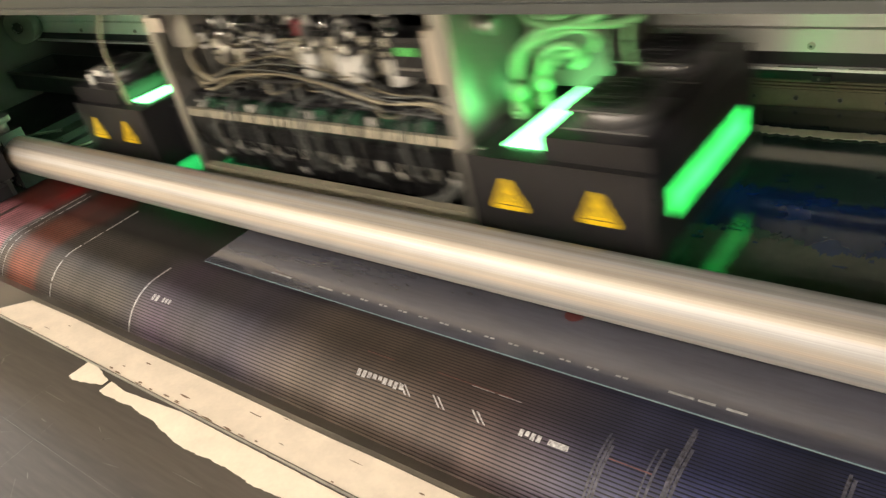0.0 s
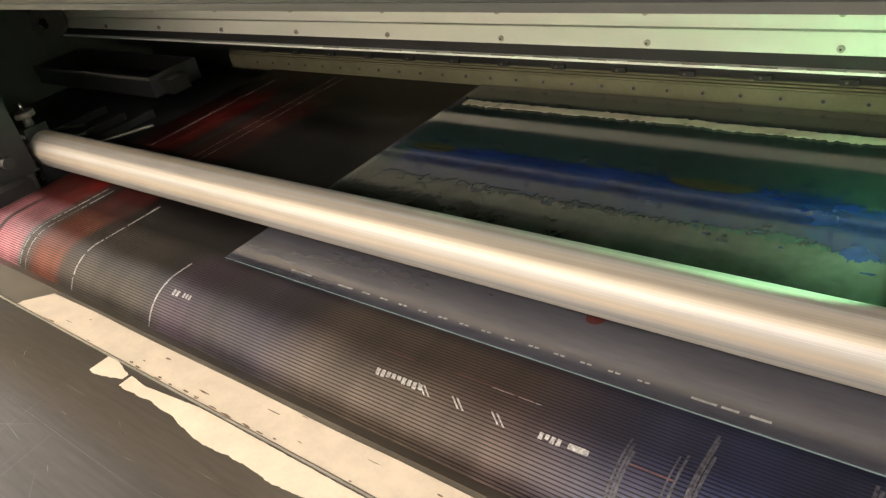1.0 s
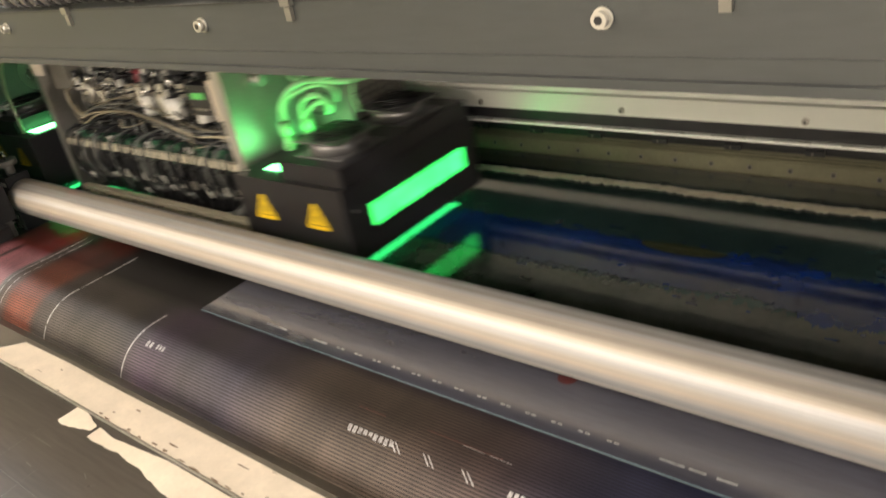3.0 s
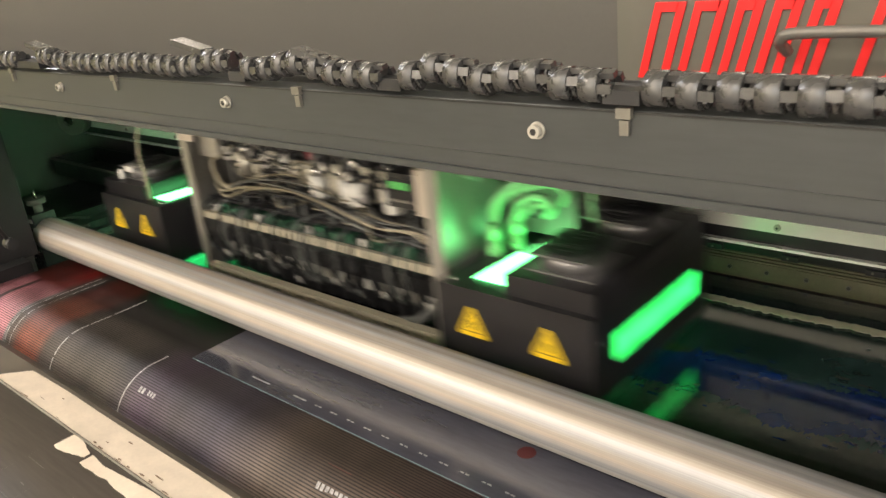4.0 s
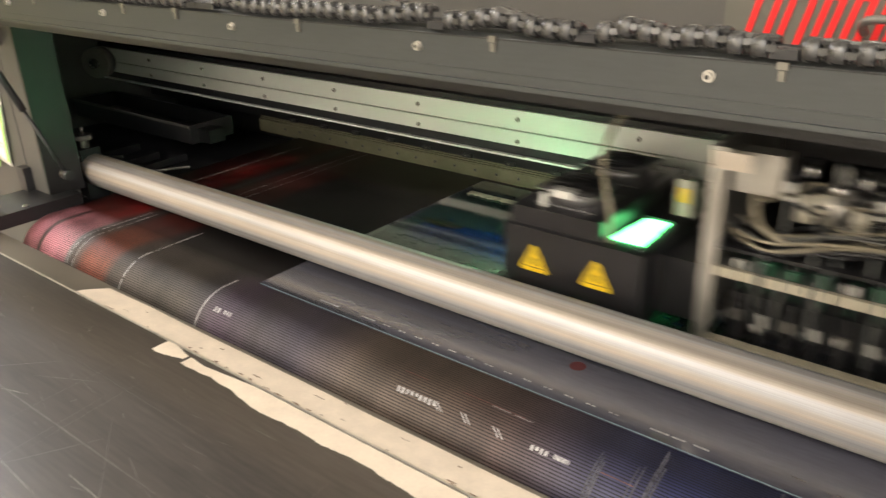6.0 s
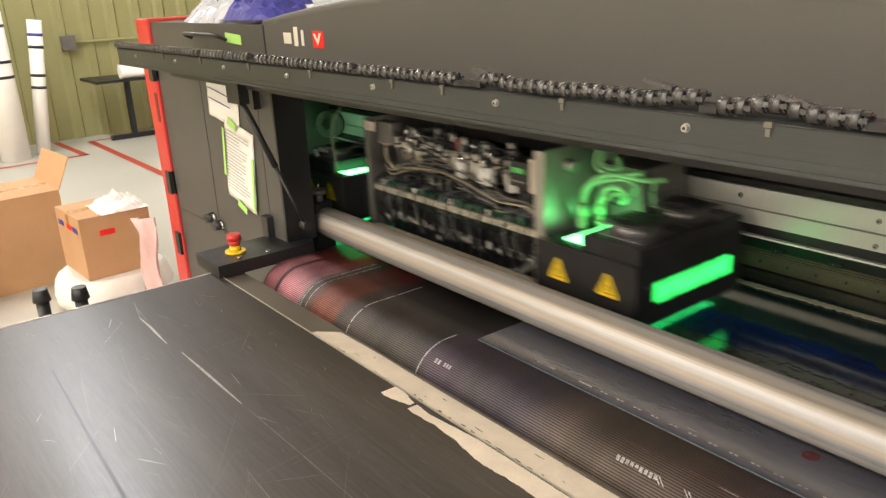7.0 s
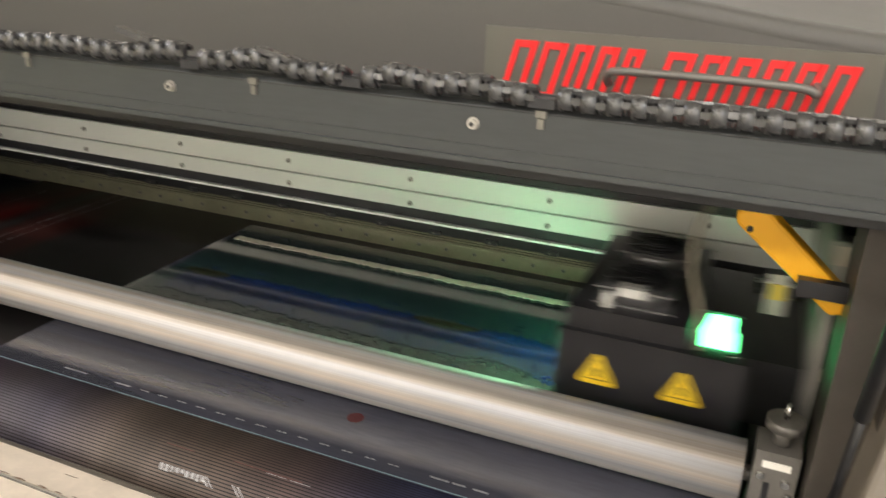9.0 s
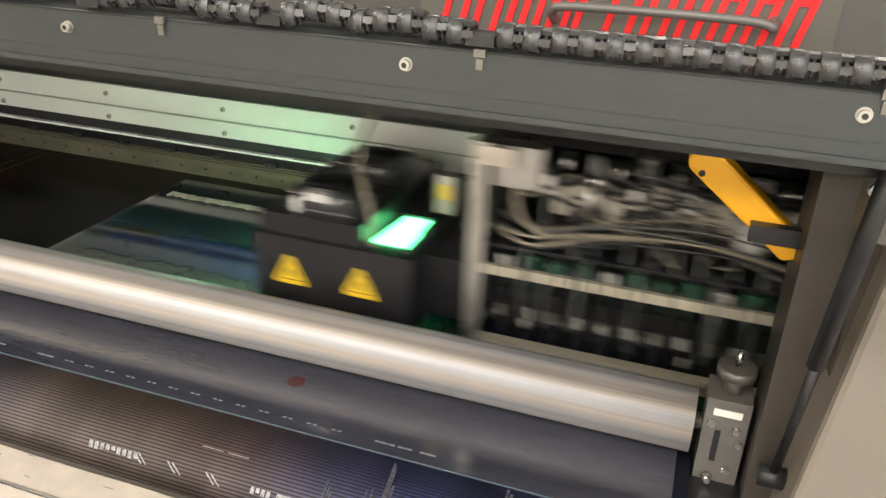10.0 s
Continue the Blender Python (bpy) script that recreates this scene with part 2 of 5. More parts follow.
corrugated("wall_west", (X0, Y1), (X0, Y0), "yellow-green corrugated sheet metal wall")
for nm, q in (("wall_south", (X0, X1, Y0 - 0.12, Y0, 0, ZC)), ("wall_north", (X0, X1, Y1, Y1 + 0.12, 0, ZC)), ("wall_east", (X1, X1 + 0.12, Y0, Y1, 0, ZC))):
    structure(nm, box(B(), *q), M_CEIL, "plain pale wall added to close the workshop", "wall")

for lx, ly in LIGHTS:
    lamp = thing("ceiling_light", "unseen white ceiling light with a long glowing panel", "ceiling light", "ceiling lights")
    lamp.location = (lx, ly, 4.3)
    part("housing", bbox(-1.74, 1.74, -0.22, 0.22, 0.02, 0.1, 0.01), M_WHITE, lamp)
    part("diffuser", bbox(-1.70, 1.70, -0.18, 0.18, 0.0, 0.018, 0.004), M_LAMPGLOW, lamp)


# ---- belt and bed ----
def belt_material():
    """Black mesh belt with cross ribs and ink ghosts left by earlier prints; u runs across, v along the belt."""
    m = bpy.data.materials.new("mesh_belt")
    m.use_nodes = True
    nt = m.node_tree
    L = nt.links.new
    p = nt.nodes["Principled BSDF"]
    uv = nt.nodes.new("ShaderNodeUVMap")
    sep = nt.nodes.new("ShaderNodeSeparateXYZ")
    L(uv.outputs[0], sep.inputs[0])
    ns = nt.nodes.new("ShaderNodeTexNoise")
    ns.inputs["Scale"].default_value, ns.inputs["Detail"].default_value = 9, 6
    L(uv.outputs[0], ns.inputs["Vector"])
    shift = nt.nodes.new("ShaderNodeMath")
    shift.operation = "MULTIPLY_ADD"
    L(ns.outputs["Fac"], shift.inputs[0])
    shift.inputs[1].default_value = 0.012
    L(sep.outputs[0], shift.inputs[2])

    def band(stops):
        r = nt.nodes.new("ShaderNodeValToRGB")
        e = r.color_ramp.elements
        while len(e) < len(stops):
            e.new(0.5)
        for el, (pos, c) in zip(e, stops):
            el.position, el.color = pos, (*c, 1)
        return r

    def xs(*rows):
        return [((x + 1.0) / 2.12, c) for x, c in rows]

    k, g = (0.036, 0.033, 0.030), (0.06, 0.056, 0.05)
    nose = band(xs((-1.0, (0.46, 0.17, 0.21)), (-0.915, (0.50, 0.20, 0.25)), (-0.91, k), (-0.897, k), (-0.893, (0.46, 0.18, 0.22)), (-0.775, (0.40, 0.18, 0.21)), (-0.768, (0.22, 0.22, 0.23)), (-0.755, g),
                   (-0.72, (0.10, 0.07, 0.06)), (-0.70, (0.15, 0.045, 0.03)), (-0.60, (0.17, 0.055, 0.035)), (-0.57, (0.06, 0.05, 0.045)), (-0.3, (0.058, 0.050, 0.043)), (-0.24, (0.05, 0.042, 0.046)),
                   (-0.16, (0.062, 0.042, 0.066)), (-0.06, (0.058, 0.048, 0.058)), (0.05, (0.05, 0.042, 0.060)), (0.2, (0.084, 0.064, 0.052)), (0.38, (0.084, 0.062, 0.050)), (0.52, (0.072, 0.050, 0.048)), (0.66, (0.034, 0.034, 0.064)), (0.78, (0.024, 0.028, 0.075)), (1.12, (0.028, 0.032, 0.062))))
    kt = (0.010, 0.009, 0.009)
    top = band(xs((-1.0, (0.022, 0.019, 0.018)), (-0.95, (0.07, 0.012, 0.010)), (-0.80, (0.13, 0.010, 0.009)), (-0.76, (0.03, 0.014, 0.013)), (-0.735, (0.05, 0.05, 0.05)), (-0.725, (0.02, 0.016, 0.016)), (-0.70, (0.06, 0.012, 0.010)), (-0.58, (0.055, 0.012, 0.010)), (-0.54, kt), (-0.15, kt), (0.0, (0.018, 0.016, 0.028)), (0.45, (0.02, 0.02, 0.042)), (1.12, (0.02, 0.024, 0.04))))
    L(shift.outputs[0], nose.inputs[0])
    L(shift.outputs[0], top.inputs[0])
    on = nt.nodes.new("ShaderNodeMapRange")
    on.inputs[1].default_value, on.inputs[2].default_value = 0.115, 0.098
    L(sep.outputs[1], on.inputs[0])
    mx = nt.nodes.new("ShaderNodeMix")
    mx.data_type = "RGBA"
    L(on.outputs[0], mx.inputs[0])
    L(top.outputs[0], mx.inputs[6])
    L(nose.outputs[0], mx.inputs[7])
    # ink mottling at two scales
    n2 = nt.nodes.new("ShaderNodeTexNoise")
    n2.inputs["Scale"].default_value, n2.inputs["Detail"].default_value = 14, 8
    st = nt.nodes.new("ShaderNodeMapping")
    st.inputs["Scale"].default_value = (1.6, 0.7, 1)
    L(uv.outputs[0], st.inputs[0])
    L(st.outputs[0], n2.inputs["Vector"])
    mr = nt.nodes.new("ShaderNodeMapRange")
    mr.inputs[1].default_value, mr.inputs[2].default_value, mr.inputs[3].default_value, mr.inputs[4].default_value = 0.32, 0.70, 0.55, 1.25
    L(n2.outputs["Fac"], mr.inputs[0])
    # ribs
    w = nt.nodes.new("ShaderNodeMath")
    w.operation = "MULTIPLY"
    L(sep.outputs[1], w.inputs[0])
    w.inputs[1].default_value = 2 * math.pi * 2.12 / 0.0051
    sn = nt.nodes.new("ShaderNodeMath")
    sn.operation = "SINE"
    L(w.outputs[0], sn.inputs[0])
    rb = nt.nodes.new("ShaderNodeMapRange")
    rb.inputs[1].default_value, rb.inputs[2].default_value, rb.inputs[3].default_value, rb.inputs[4].default_value = -0.85, -0.15, 0.03, 1.15
    L(sn.outputs[0], rb.inputs[0])
    mm = nt.nodes.new("ShaderNodeMath")
    mm.operation = "MULTIPLY"
    L(rb.outputs[0], mm.inputs[0])
    L(mr.outputs[0], mm.inputs[1])
    # the ribs are pressed nearly flat on the bed
    fl = nt.nodes.new("ShaderNodeMix")
    L(on.outputs[0], fl.inputs[0])
    L(rb.outputs[0], fl.inputs[3])
    fl.inputs[2].default_value = 0.9
    L(fl.outputs[0], mm.inputs[0])
    sc = nt.nodes.new("ShaderNodeVectorMath")
    sc.operation = "SCALE"
    L(mx.outputs[2], sc.inputs[0])
    L(mm.outputs[0], sc.inputs["Scale"])
    # warm light on the lower nose is put into the colour as a gain
    gain = nt.nodes.new("ShaderNodeMapRange")
    gain.inputs[1].default_value, gain.inputs[2].default_value, gain.inputs[3].default_value, gain.inputs[4].default_value = 0.078, 0.038, 0.62, 1.4
    L(sep.outputs[1], gain.inputs[0])
    toned = nt.nodes.new("ShaderNodeVectorMath")
    toned.operation = "SCALE"
    L(sc.outputs[0], toned.inputs[0])
    L(gain.outputs[0], toned.inputs["Scale"])
    L(toned.outputs[0], p.inputs["Base Color"])
    ro = nt.nodes.new("ShaderNodeMapRange")
    ro.inputs[3].default_value, ro.inputs[4].default_value = 0.40, 0.48
    L(on.outputs[0], ro.inputs[0])
    L(ro.outputs[0], p.inputs["Roughness"])
    sp_ = nt.nodes.new("ShaderNodeMapRange")
    sp_.inputs[3].default_value, sp_.inputs[4].default_value = 0.12, 0.36
    L(on.outputs[0], sp_.inputs[0])
    L(sp_.outputs[0], p.inputs["Specular IOR Level"])
    b = nt.nodes.new("ShaderNodeBump")
    b.inputs["Strength"].default_value, b.inputs["Distance"].default_value = 0.25, 0.001
    L(fl.outputs[0], b.inputs["Height"])
    L(b.outputs[0], p.inputs["Normal"])
    return m


M_BELT = belt_material()
M_MARK = mat("worn_white_print", (0.34, 0.335, 0.34), 0.6, 0, 0.8, 300)
M_FAINT = mat("faint_print", (0.050, 0.049, 0.064), 0.6, 0, 0.9, 200)
M_RUST = mat("rust_print", (0.11, 0.048, 0.042), 0.6, 0, 0.6, 200)
BELT_Z, NOSE_Y, NOSE_R = 0.8755, -0.15, 0.10


def nose_at(s):
    """Place and outward way on the belt, s metres along it forward from where it leaves the flat (s < 0: on the flat)."""
    if s <= 0:
        return NOSE_Y - s, BELT_Z, 0.0
    a = s / NOSE_R
    return NOSE_Y - NOSE_R * math.sin(a), BELT_Z - NOSE_R + NOSE_R * math.cos(a), a


def make_belt():
    me = bpy.data.meshes.new("belt")
    ss = [-0.9, -0.6, -0.3, -0.1] + [i * 0.01 for i in range(0, 25)]
    xsn = [-0.995 + 2.1 * i / 12 for i in range(13)]
    vs, uvs, fs = [], [], []
    for s in ss:
        y, z, a = nose_at(s)
        for x in xsn:
            vs.append((x, y, z))
            uvs.append(((x + 1.0) / 2.12, (0.16 - s) / 2.12))
    n = len(xsn)
    for i in range(len(ss) - 1):
        for j in range(n - 1):
            fs.append((i * n + j, i * n + j + 1, (i + 1) * n + j + 1, (i + 1) * n + j))
    me.from_pydata(vs, [], fs)
    lay = me.uv_layers.new(name="UVMap")
    for lp in me.loops:
        lay.data[lp.index].uv = uvs[lp.vertex_index]
    for f in me.polygons:
        f.use_smooth = True
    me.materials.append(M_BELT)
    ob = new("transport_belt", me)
    sol = ob.modifiers.new("thickness", "SOLIDIFY")
    sol.thickness, sol.offset = 0.003, 1
    return tagged(ob, "black ribbed mesh belt with pink, red and violet ink stains", "conveyor belt")


BELT = make_belt()


def on_belt(name, x0, x1, s0, s1, material, skew=0.0, up=0.0005):
    """A thin printed patch that follows the belt."""
    bm = B()
    n = max(2, int((s1 - s0) / 0.006))
    rows = []
    for i in range(n + 1):
        s = s0 + (s1 - s0) * i / n
        y, z, a = nose_at(s)
        off = Vector((0, -math.sin(a), math.cos(a))) * up
        k = skew * i / n
        rows.append((bm.verts.new(Vector((x0 + k, y, z)) + off), bm.verts.new(Vector((x1 + k, y, z)) + off)))
    for a, b in zip(rows, rows[1:]):
        bm.faces.new((a[0], a[1], b[1], b[0]))
    return part(name, bm, material, BELT)


# printed registration line marks across the nose
for lx, wdt, s0, s1 in ((-0.77, 0.004, -0.16, 0.13), (-0.745, 0.003, -0.16, 0.13), (-0.535, 0.005, -0.15, 0.13), (-0.245, 0.005, -0.03, 0.13), (-0.90, 0.003, -0.80, -0.22), (-0.69, 0.003, -0.86, -0.22), (-0.655, 0.0025, -0.86, -0.22)):
    s = s0
    while s < s1:
        e = s1 if lx == -0.245 else min(s1, s + random.uniform(0.015, 0.05))
        on_belt("printed_line", lx + random.uniform(-0.001, 0.001), lx + wdt * random.uniform(0.6, 1.0), s, e, M_MARK)
        s = e + random.uniform(0.002, 0.008)

MARKS = new("printed_marks")
MARKS.parent = BELT
MARKS["label"] = "worn white printed codes"
MARKS.location = (0, NOSE_Y, BELT_Z - NOSE_R)


def printed(name, x0, x1, s0, s1, skew=0.0):
    ob = on_belt(name, x0, x1, s0, s1, M_MARK, skew, 0.0007)
    ob.data.transform(Matrix.Translation((0, -NOSE_Y, NOSE_R - BELT_Z)))
    ob.parent = MARKS
    return ob


S0 = 0.030
for k in range(2):
    printed("code_bar", -0.208 + 0.011 * k, -0.2005 + 0.011 * k, S0 + 0.004, S0 + 0.015)
for k in range(3):
    printed("code_bar", -0.178 + 0.0085 * k, -0.172 + 0.0085 * k, S0 + 0.004, S0 + 0.013)
rq = random.Random(6)
for k in range(9):
    printed("code_bar", 0.288 + 0.0095 * k, 0.2945 + 0.0095 * k, S0, S0 + rq.uniform(0.006, 0.011), 0.002)
for x in (0.362, 0.370, 0.418, 0.426, 0.480, 0.488):
    printed("code_slash", x, x + 0.0032, S0 - 0.001, S0 + 0.012, 0.017)
for k in range(4):
    printed("code_bar", 0.553 + 0.008 * k, 0.5585 + 0.008 * k, S0, S0 + rq.uniform(0.005, 0.010))
printed("code_bar", 0.592, 0.618, S0, S0 + 0.007)
for x in (0.46, 0.50):
    printed("thin_line", x, x + 0.034, S0 - 0.034, S0 - 0.0330)
for x, a, e in ((0.652, -0.035, 0.09), (0.657, -0.03, 0.09), (0.661, -0.02, 0.07), (0.708, -0.035, 0.09), (0.715, -0.04, 0.09), (0.731, -0.08, 0.06), (0.735, -0.075, 0.06), (0.739, -0.05, 0.05), (0.885, -0.085, 0.05), (0.890, -0.08, 0.06), (0.99, -0.085, 0.07)):
    printed("faint_line", x, x + rq.uniform(0.0018, 0.0042), S0 + a, S0 + e).data.materials[0] = M_FAINT
for x, l, a in ((0.665, 0.05, -0.004), (0.40, 0.12, -0.036), (0.28, 0.05, -0.031)):
    printed("faint_line", x, x + l, S0 + a, S0 + a + 0.0014).data.materials[0] = M_RUST

# bed under the belt and machine base
PRN = thing("wide_format_printer", "large charcoal grey flatbed printer with raised hood and red side trim", "printer")
part("bed", box(B(), -0.99, 1.10, -0.14, 0.75, 0.80, 0.871), M_DARK, PRN)
bmn = cyl(B(), (-0.985, NOSE_Y, BELT_Z - NOSE_R), (1.095, NOSE_Y, BELT_Z - NOSE_R), NOSE_R - 0.004, n=32)
part("nose_roller", bmn, M_DARK, PRN)
part("base_frame", bbox(-1.9, 2.7, -0.05, 0.9, 0.05, 0.79, 0.01), M_PAINT, PRN)
# pressure roller
ROLL_Y, ROLL_Z, ROLL_R = 0.040, 0.9295, 0.0455
rl = B()
cyl(rl, (-1.098, ROLL_Y, ROLL_Z), (1.098, ROLL_Y, ROLL_Z), ROLL_R, n=64)
bevel(rl, 0.004, 3, 60)
roller = part("pressure_roller", rl, M_STEEL, PRN, "brushed steel pressure roller")
for sx in (-1, 1):
    part("axle", cyl(B(), (sx * 1.098, ROLL_Y, ROLL_Z), (sx * 1.135, ROLL_Y, ROLL_Z), 0.012, n=16), M_CHROME, roller)


# ---- acrylic sheet on the belt ----
SHEET_X0, SHEET_X1, SHEET_Y0, SHEET_Y1, SHEET_Z = -0.185, 1.085, -0.083, 0.715, 0.8815
# clear sheet drawn opaque: the belt and haze behind it are in its colour
M_ACRYL = mat("opaque_acrylic", (0.046, 0.047, 0.062), 0.09, 0, 0.35, 6, 0.02, 70, spec=1.0, stretch=(0.4, 2.5, 1), rvar=0.04)
SHEET = thing("acrylic_sheet", "clear acrylic sheet drawn opaque with wet blue print on the belt", "plastic sheet")
slab = part("slab", box(B(), SHEET_X0, SHEET_X1, SHEET_Y0, SHEET_Y1, 0.8775, SHEET_Z), M_ACRYL, SHEET)
M_EDGE = glow("edge_fluorescence", (0.03, 0.55, 0.8), 0.015, (0.13, 0.19, 0.21))
part("lit_edge", box(B(), SHEET_X0, SHEET_X1, SHEET_Y0 - 0.0015, SHEET_Y0 - 0.0003, 0.8801, 0.8807), M_EDGE, SHEET, "cyan glowing cut edge")


def ragged(name, x0, x1, ya, yb, z, material, parent, rough_a=0.004, rough_b=0.004, label="", step=0.006, wave=0.0, seed=3, thick=0.0004):
    """A thin layer between two ragged edges."""
    rnd = random.Random(seed)
    bm = B()
    n = int((x1 - x0) / step)
    a, b = [], []
    for i in range(n + 1):
        x = x0 + (x1 - x0) * i / n
        w = wave * (noise.noise(Vector((x * 7, seed, 0))) + 0.5 * noise.noise(Vector((x * 19, seed, 5))))
        fine = [noise.noise(Vector((x * 90, seed, q))) + 0.7 * noise.noise(Vector((x * 240, seed, q))) + 0.3 * rnd.uniform(-1, 1) for q in (11, 23)]
        ja, jb = fine[0] * rough_a, fine[1] * rough_b
        fa, fb = (ya(x) if callable(ya) else ya), (yb(x) if callable(yb) else yb)
        a.append((x, fa + ja + w))
        b.append((x, max(fb + jb + w * 0.7, fa + ja + w + 0.0005)))
    lo = [bm.verts.new((x, y, z)) for x, y in a]
    hi = [bm.verts.new((x, y, z)) for x, y in b]
    for i in range(n):
        bm.faces.new((lo[i], lo[i + 1], hi[i + 1], hi[i]))
    if thick:
        r = bmesh.ops.extrude_face_region(bm, geom=bm.faces[:])
        bmesh.ops.translate(bm, verts=[v for v in r["geom"] if isinstance(v, bmesh.types.BMVert)], vec=(0, 0, thick))
    return part(name, bm, material, parent, label)


M_INKBLUE = mat("blue_ink", (0.003, 0.012, 0.064), 0.09, 0, 0.6, 14, 0.12, 60, rvar=0.02)
M_INKGLEAM = mat("pale_ink_gleam", (0.036, 0.040, 0.039), 0.07, 0, 0.4, 14, 0.15, 60, rvar=0.02)
M_INKYEL = mat("yellow_ink", (0.020, 0.023, 0.011), 0.08, 0, 0.4, 20, rvar=0.02)
M_INKTEAL = mat("teal_ink", (0.016, 0.032, 0.033), 0.08, 0, 0.5, 4, 0.10, 25, rvar=0.03)
ZI = SHEET_Z + 0.0002
ragged("teal_print", -0.17, 1.07, 0.12, 0.69, ZI, M_INKTEAL, SHEET, 0.001, 0.001, thick=0)
# the rail's reflection in the wet sheet, drawn as a pale coloured band
ragged("rail_reflection", -0.165, 1.07, 0.115, 0.275, ZI + 0.0004, M_INKGLEAM, SHEET, 0.001, 0.014, "pale ragged band imitating the rail's reflection", wave=0.010, seed=5, thick=0, step=0.002)
ragged("blue_print", -0.12, 1.07, 0.285, 0.41, ZI + 0.0008, M_INKBLUE, SHEET, 0.012, 0.016, "blue wave-shaped ink band", wave=0.03, seed=7, thick=0, step=0.002)
rk = random.Random(15)
for k in range(90):
    # ink specks scattered along both edges of the bands
    x = rk.uniform(-0.14, 1.05)
    y = rk.choice((0.278, 0.425, 0.27, 0.436)) + rk.gauss(0, 0.012) + 0.03 * noise.noise(Vector((x * 7, 7, 0)))
    l, h = rk.uniform(0.004, 0.022), rk.uniform(0.001, 0.004)
    ragged("ink_speck", x, x + l, y - h, y + h, ZI + 0.0010, rk.choice((M_INKBLUE, M_INKBLUE, M_INKGLEAM)), SHEET, 0.001, 0.0015, step=0.0022, seed=100 + k, thick=0)
for bx, by, rx in ((-0.075, 0.40, 0.06), (0.515, 0.405, 0.075)):
    ragged("yellow_print", bx - rx, bx + rx, lambda x, bx=bx, by=by, rx=rx: by - 0.024 * math.sqrt(max(0, 1 - ((x - bx) / rx) ** 2)), lambda x, bx=bx, by=by, rx=rx: by + 0.012 * math.sqrt(max(0, 1 - ((x - bx) / rx) ** 2)), ZI + 0.0012, M_INKYEL, SHEET, 0.001, 0.001, step=0.005, thick=0)
M_RIPPLE = mat("crumpled_film", (0.62, 0.57, 0.47), 0.3, 0, 0.25, 30, 0.3, 90)
ragged("film_edge", -0.155, 0.95, 0.598, 0.622, ZI + 0.002, M_RIPPLE, SHEET, 0.007, 0.004, "crumpled cream film edge", wave=0.008, seed=9, thick=0.001)
M_TICK = mat("white_ink", (0.22, 0.22, 0.23), 0.4, 0, 0.5, 90)

for x in [0.15 + 0.039 * k for k in range(13)]:
    for d in (0.0, 0.0095):
        part("tick", box(B(), x + d, x + d + 0.0065, -0.0648, -0.0622, ZI, ZI + 0.0003), M_TICK, SHEET)
for x0, x1 in ((-0.02, 0.03), (0.095, 0.128), (0.685, 0.715), (0.72, 0.74), (0.752, 0.775)):
    part("tick", box(B(), x0, x1, -0.0655, -0.0622, ZI, ZI + 0.0003), M_TICK, SHEET)
part("red_dot", cyl(B(), (0.515, 0.022, ZI), (0.515, 0.022, ZI + 0.0003), 0.014, n=20), mat("faint_red_ink", (0.06, 0.016, 0.017), 0.2), SHEET)

# ---- rail and back of the bed ----
RY = 0.574
rail = part("guide_rail", bbox(-1.945, 2.75, RY, RY + 0.14, 1.042, 1.079, 0.002), M_RAIL, PRN, "satin aluminium guide rail with bolts")
rail2 = part("guide_rail", bbox(-1.945, 2.75, RY, RY + 0.14, 1.083, 1.132, 0.002), M_RAIL, PRN, "satin aluminium guide rail with bolts")
part("rail_beam", bbox(-1.945, 2.75, RY + 0.02, RY + 0.15, 0.999, 1.392, 0.004), M_DARK, PRN)
part("rail_top_strip", bbox(-1.945, 2.75, RY - 0.004, RY + 0.02, 1.136, 1.150, 0.002), M_BLACK, PRN)
for i in range(-3, 9):
    x = 0.008 + 0.323 * (i - 2)
    for z, par in ((1.053, rail), (1.109, rail2)):
        bm = cyl(B(), (x, RY + 0.002, z), (x, RY - 0.0035, z), 0.0060, n=12)
        cyl(bm, (x, RY - 0.0035, z), (x, RY - 0.0050, z), 0.0042, n=6)
        rb_ = part("bolt", bm, M_ALU, par)
        part("socket", cyl(B(), (x, RY - 0.0049, z), (x, RY - 0.0053, z), 0.0022, n=6), M_BLACK, rb_)
# the recess under the rail, its toothed encoder strip and the bright lip below
part("recess", bbox(-1.945, 2.75, RY + 0.008, RY + 0.02, 1.016, 1.042, 0.001), M_BLACK, PRN)
lip = part("encoder_strip", bbox(-1.945, 2.75, RY - 0.003, RY + 0.02, 1.0115, 1.0165, 0.001), M_RAIL, PRN, "thin bright encoder strip")
for k in range(16):
    x = -0.55 + 0.105 * k
    part("encoder_teeth", box(B(), x, x + 0.06, RY - 0.0036, RY - 0.003, 1.0165, 1.0185), M_PLATE, lip)
M_LEDGE = mat("bronze_ledge", (0.17, 0.16, 0.105), 0.38, 0.35, 0.25, 12)
ledge = part("ledge", bbox(-1.2, 1.3, 0.722, 0.82, 0.872, 0.912, 0.002), M_LEDGE, PRN, "olive-bronze ledge with a row of holes")
for k, (z, dy) in enumerate(((0.9145, 0.000), (0.9195, 0.004), (0.9245, 0.008))):
    part("ledge_step", bbox(-1.2, 1.3, 0.724 + dy, 0.82, z - 0.0022, z + 0.0013, 0.0006), M_LEDGE, ledge)
back = part("back_strip", bbox(-1.9, 1.3, 0.735, 0.745, 0.922, 0.978, 0.002), M_DARK, PRN)
for i in range(30):
    x = -1.06 + i * 0.075
    hl = part("hole", cyl(B(), (x, 0.7225, 0.896), (x, 0.7205, 0.896), 0.0052, n=12), M_PLATE, ledge)
    part("hole_bore", cyl(B(), (x, 0.7206, 0.896), (x, 0.7202, 0.896), 0.0036, n=10), M_BLACK, hl)
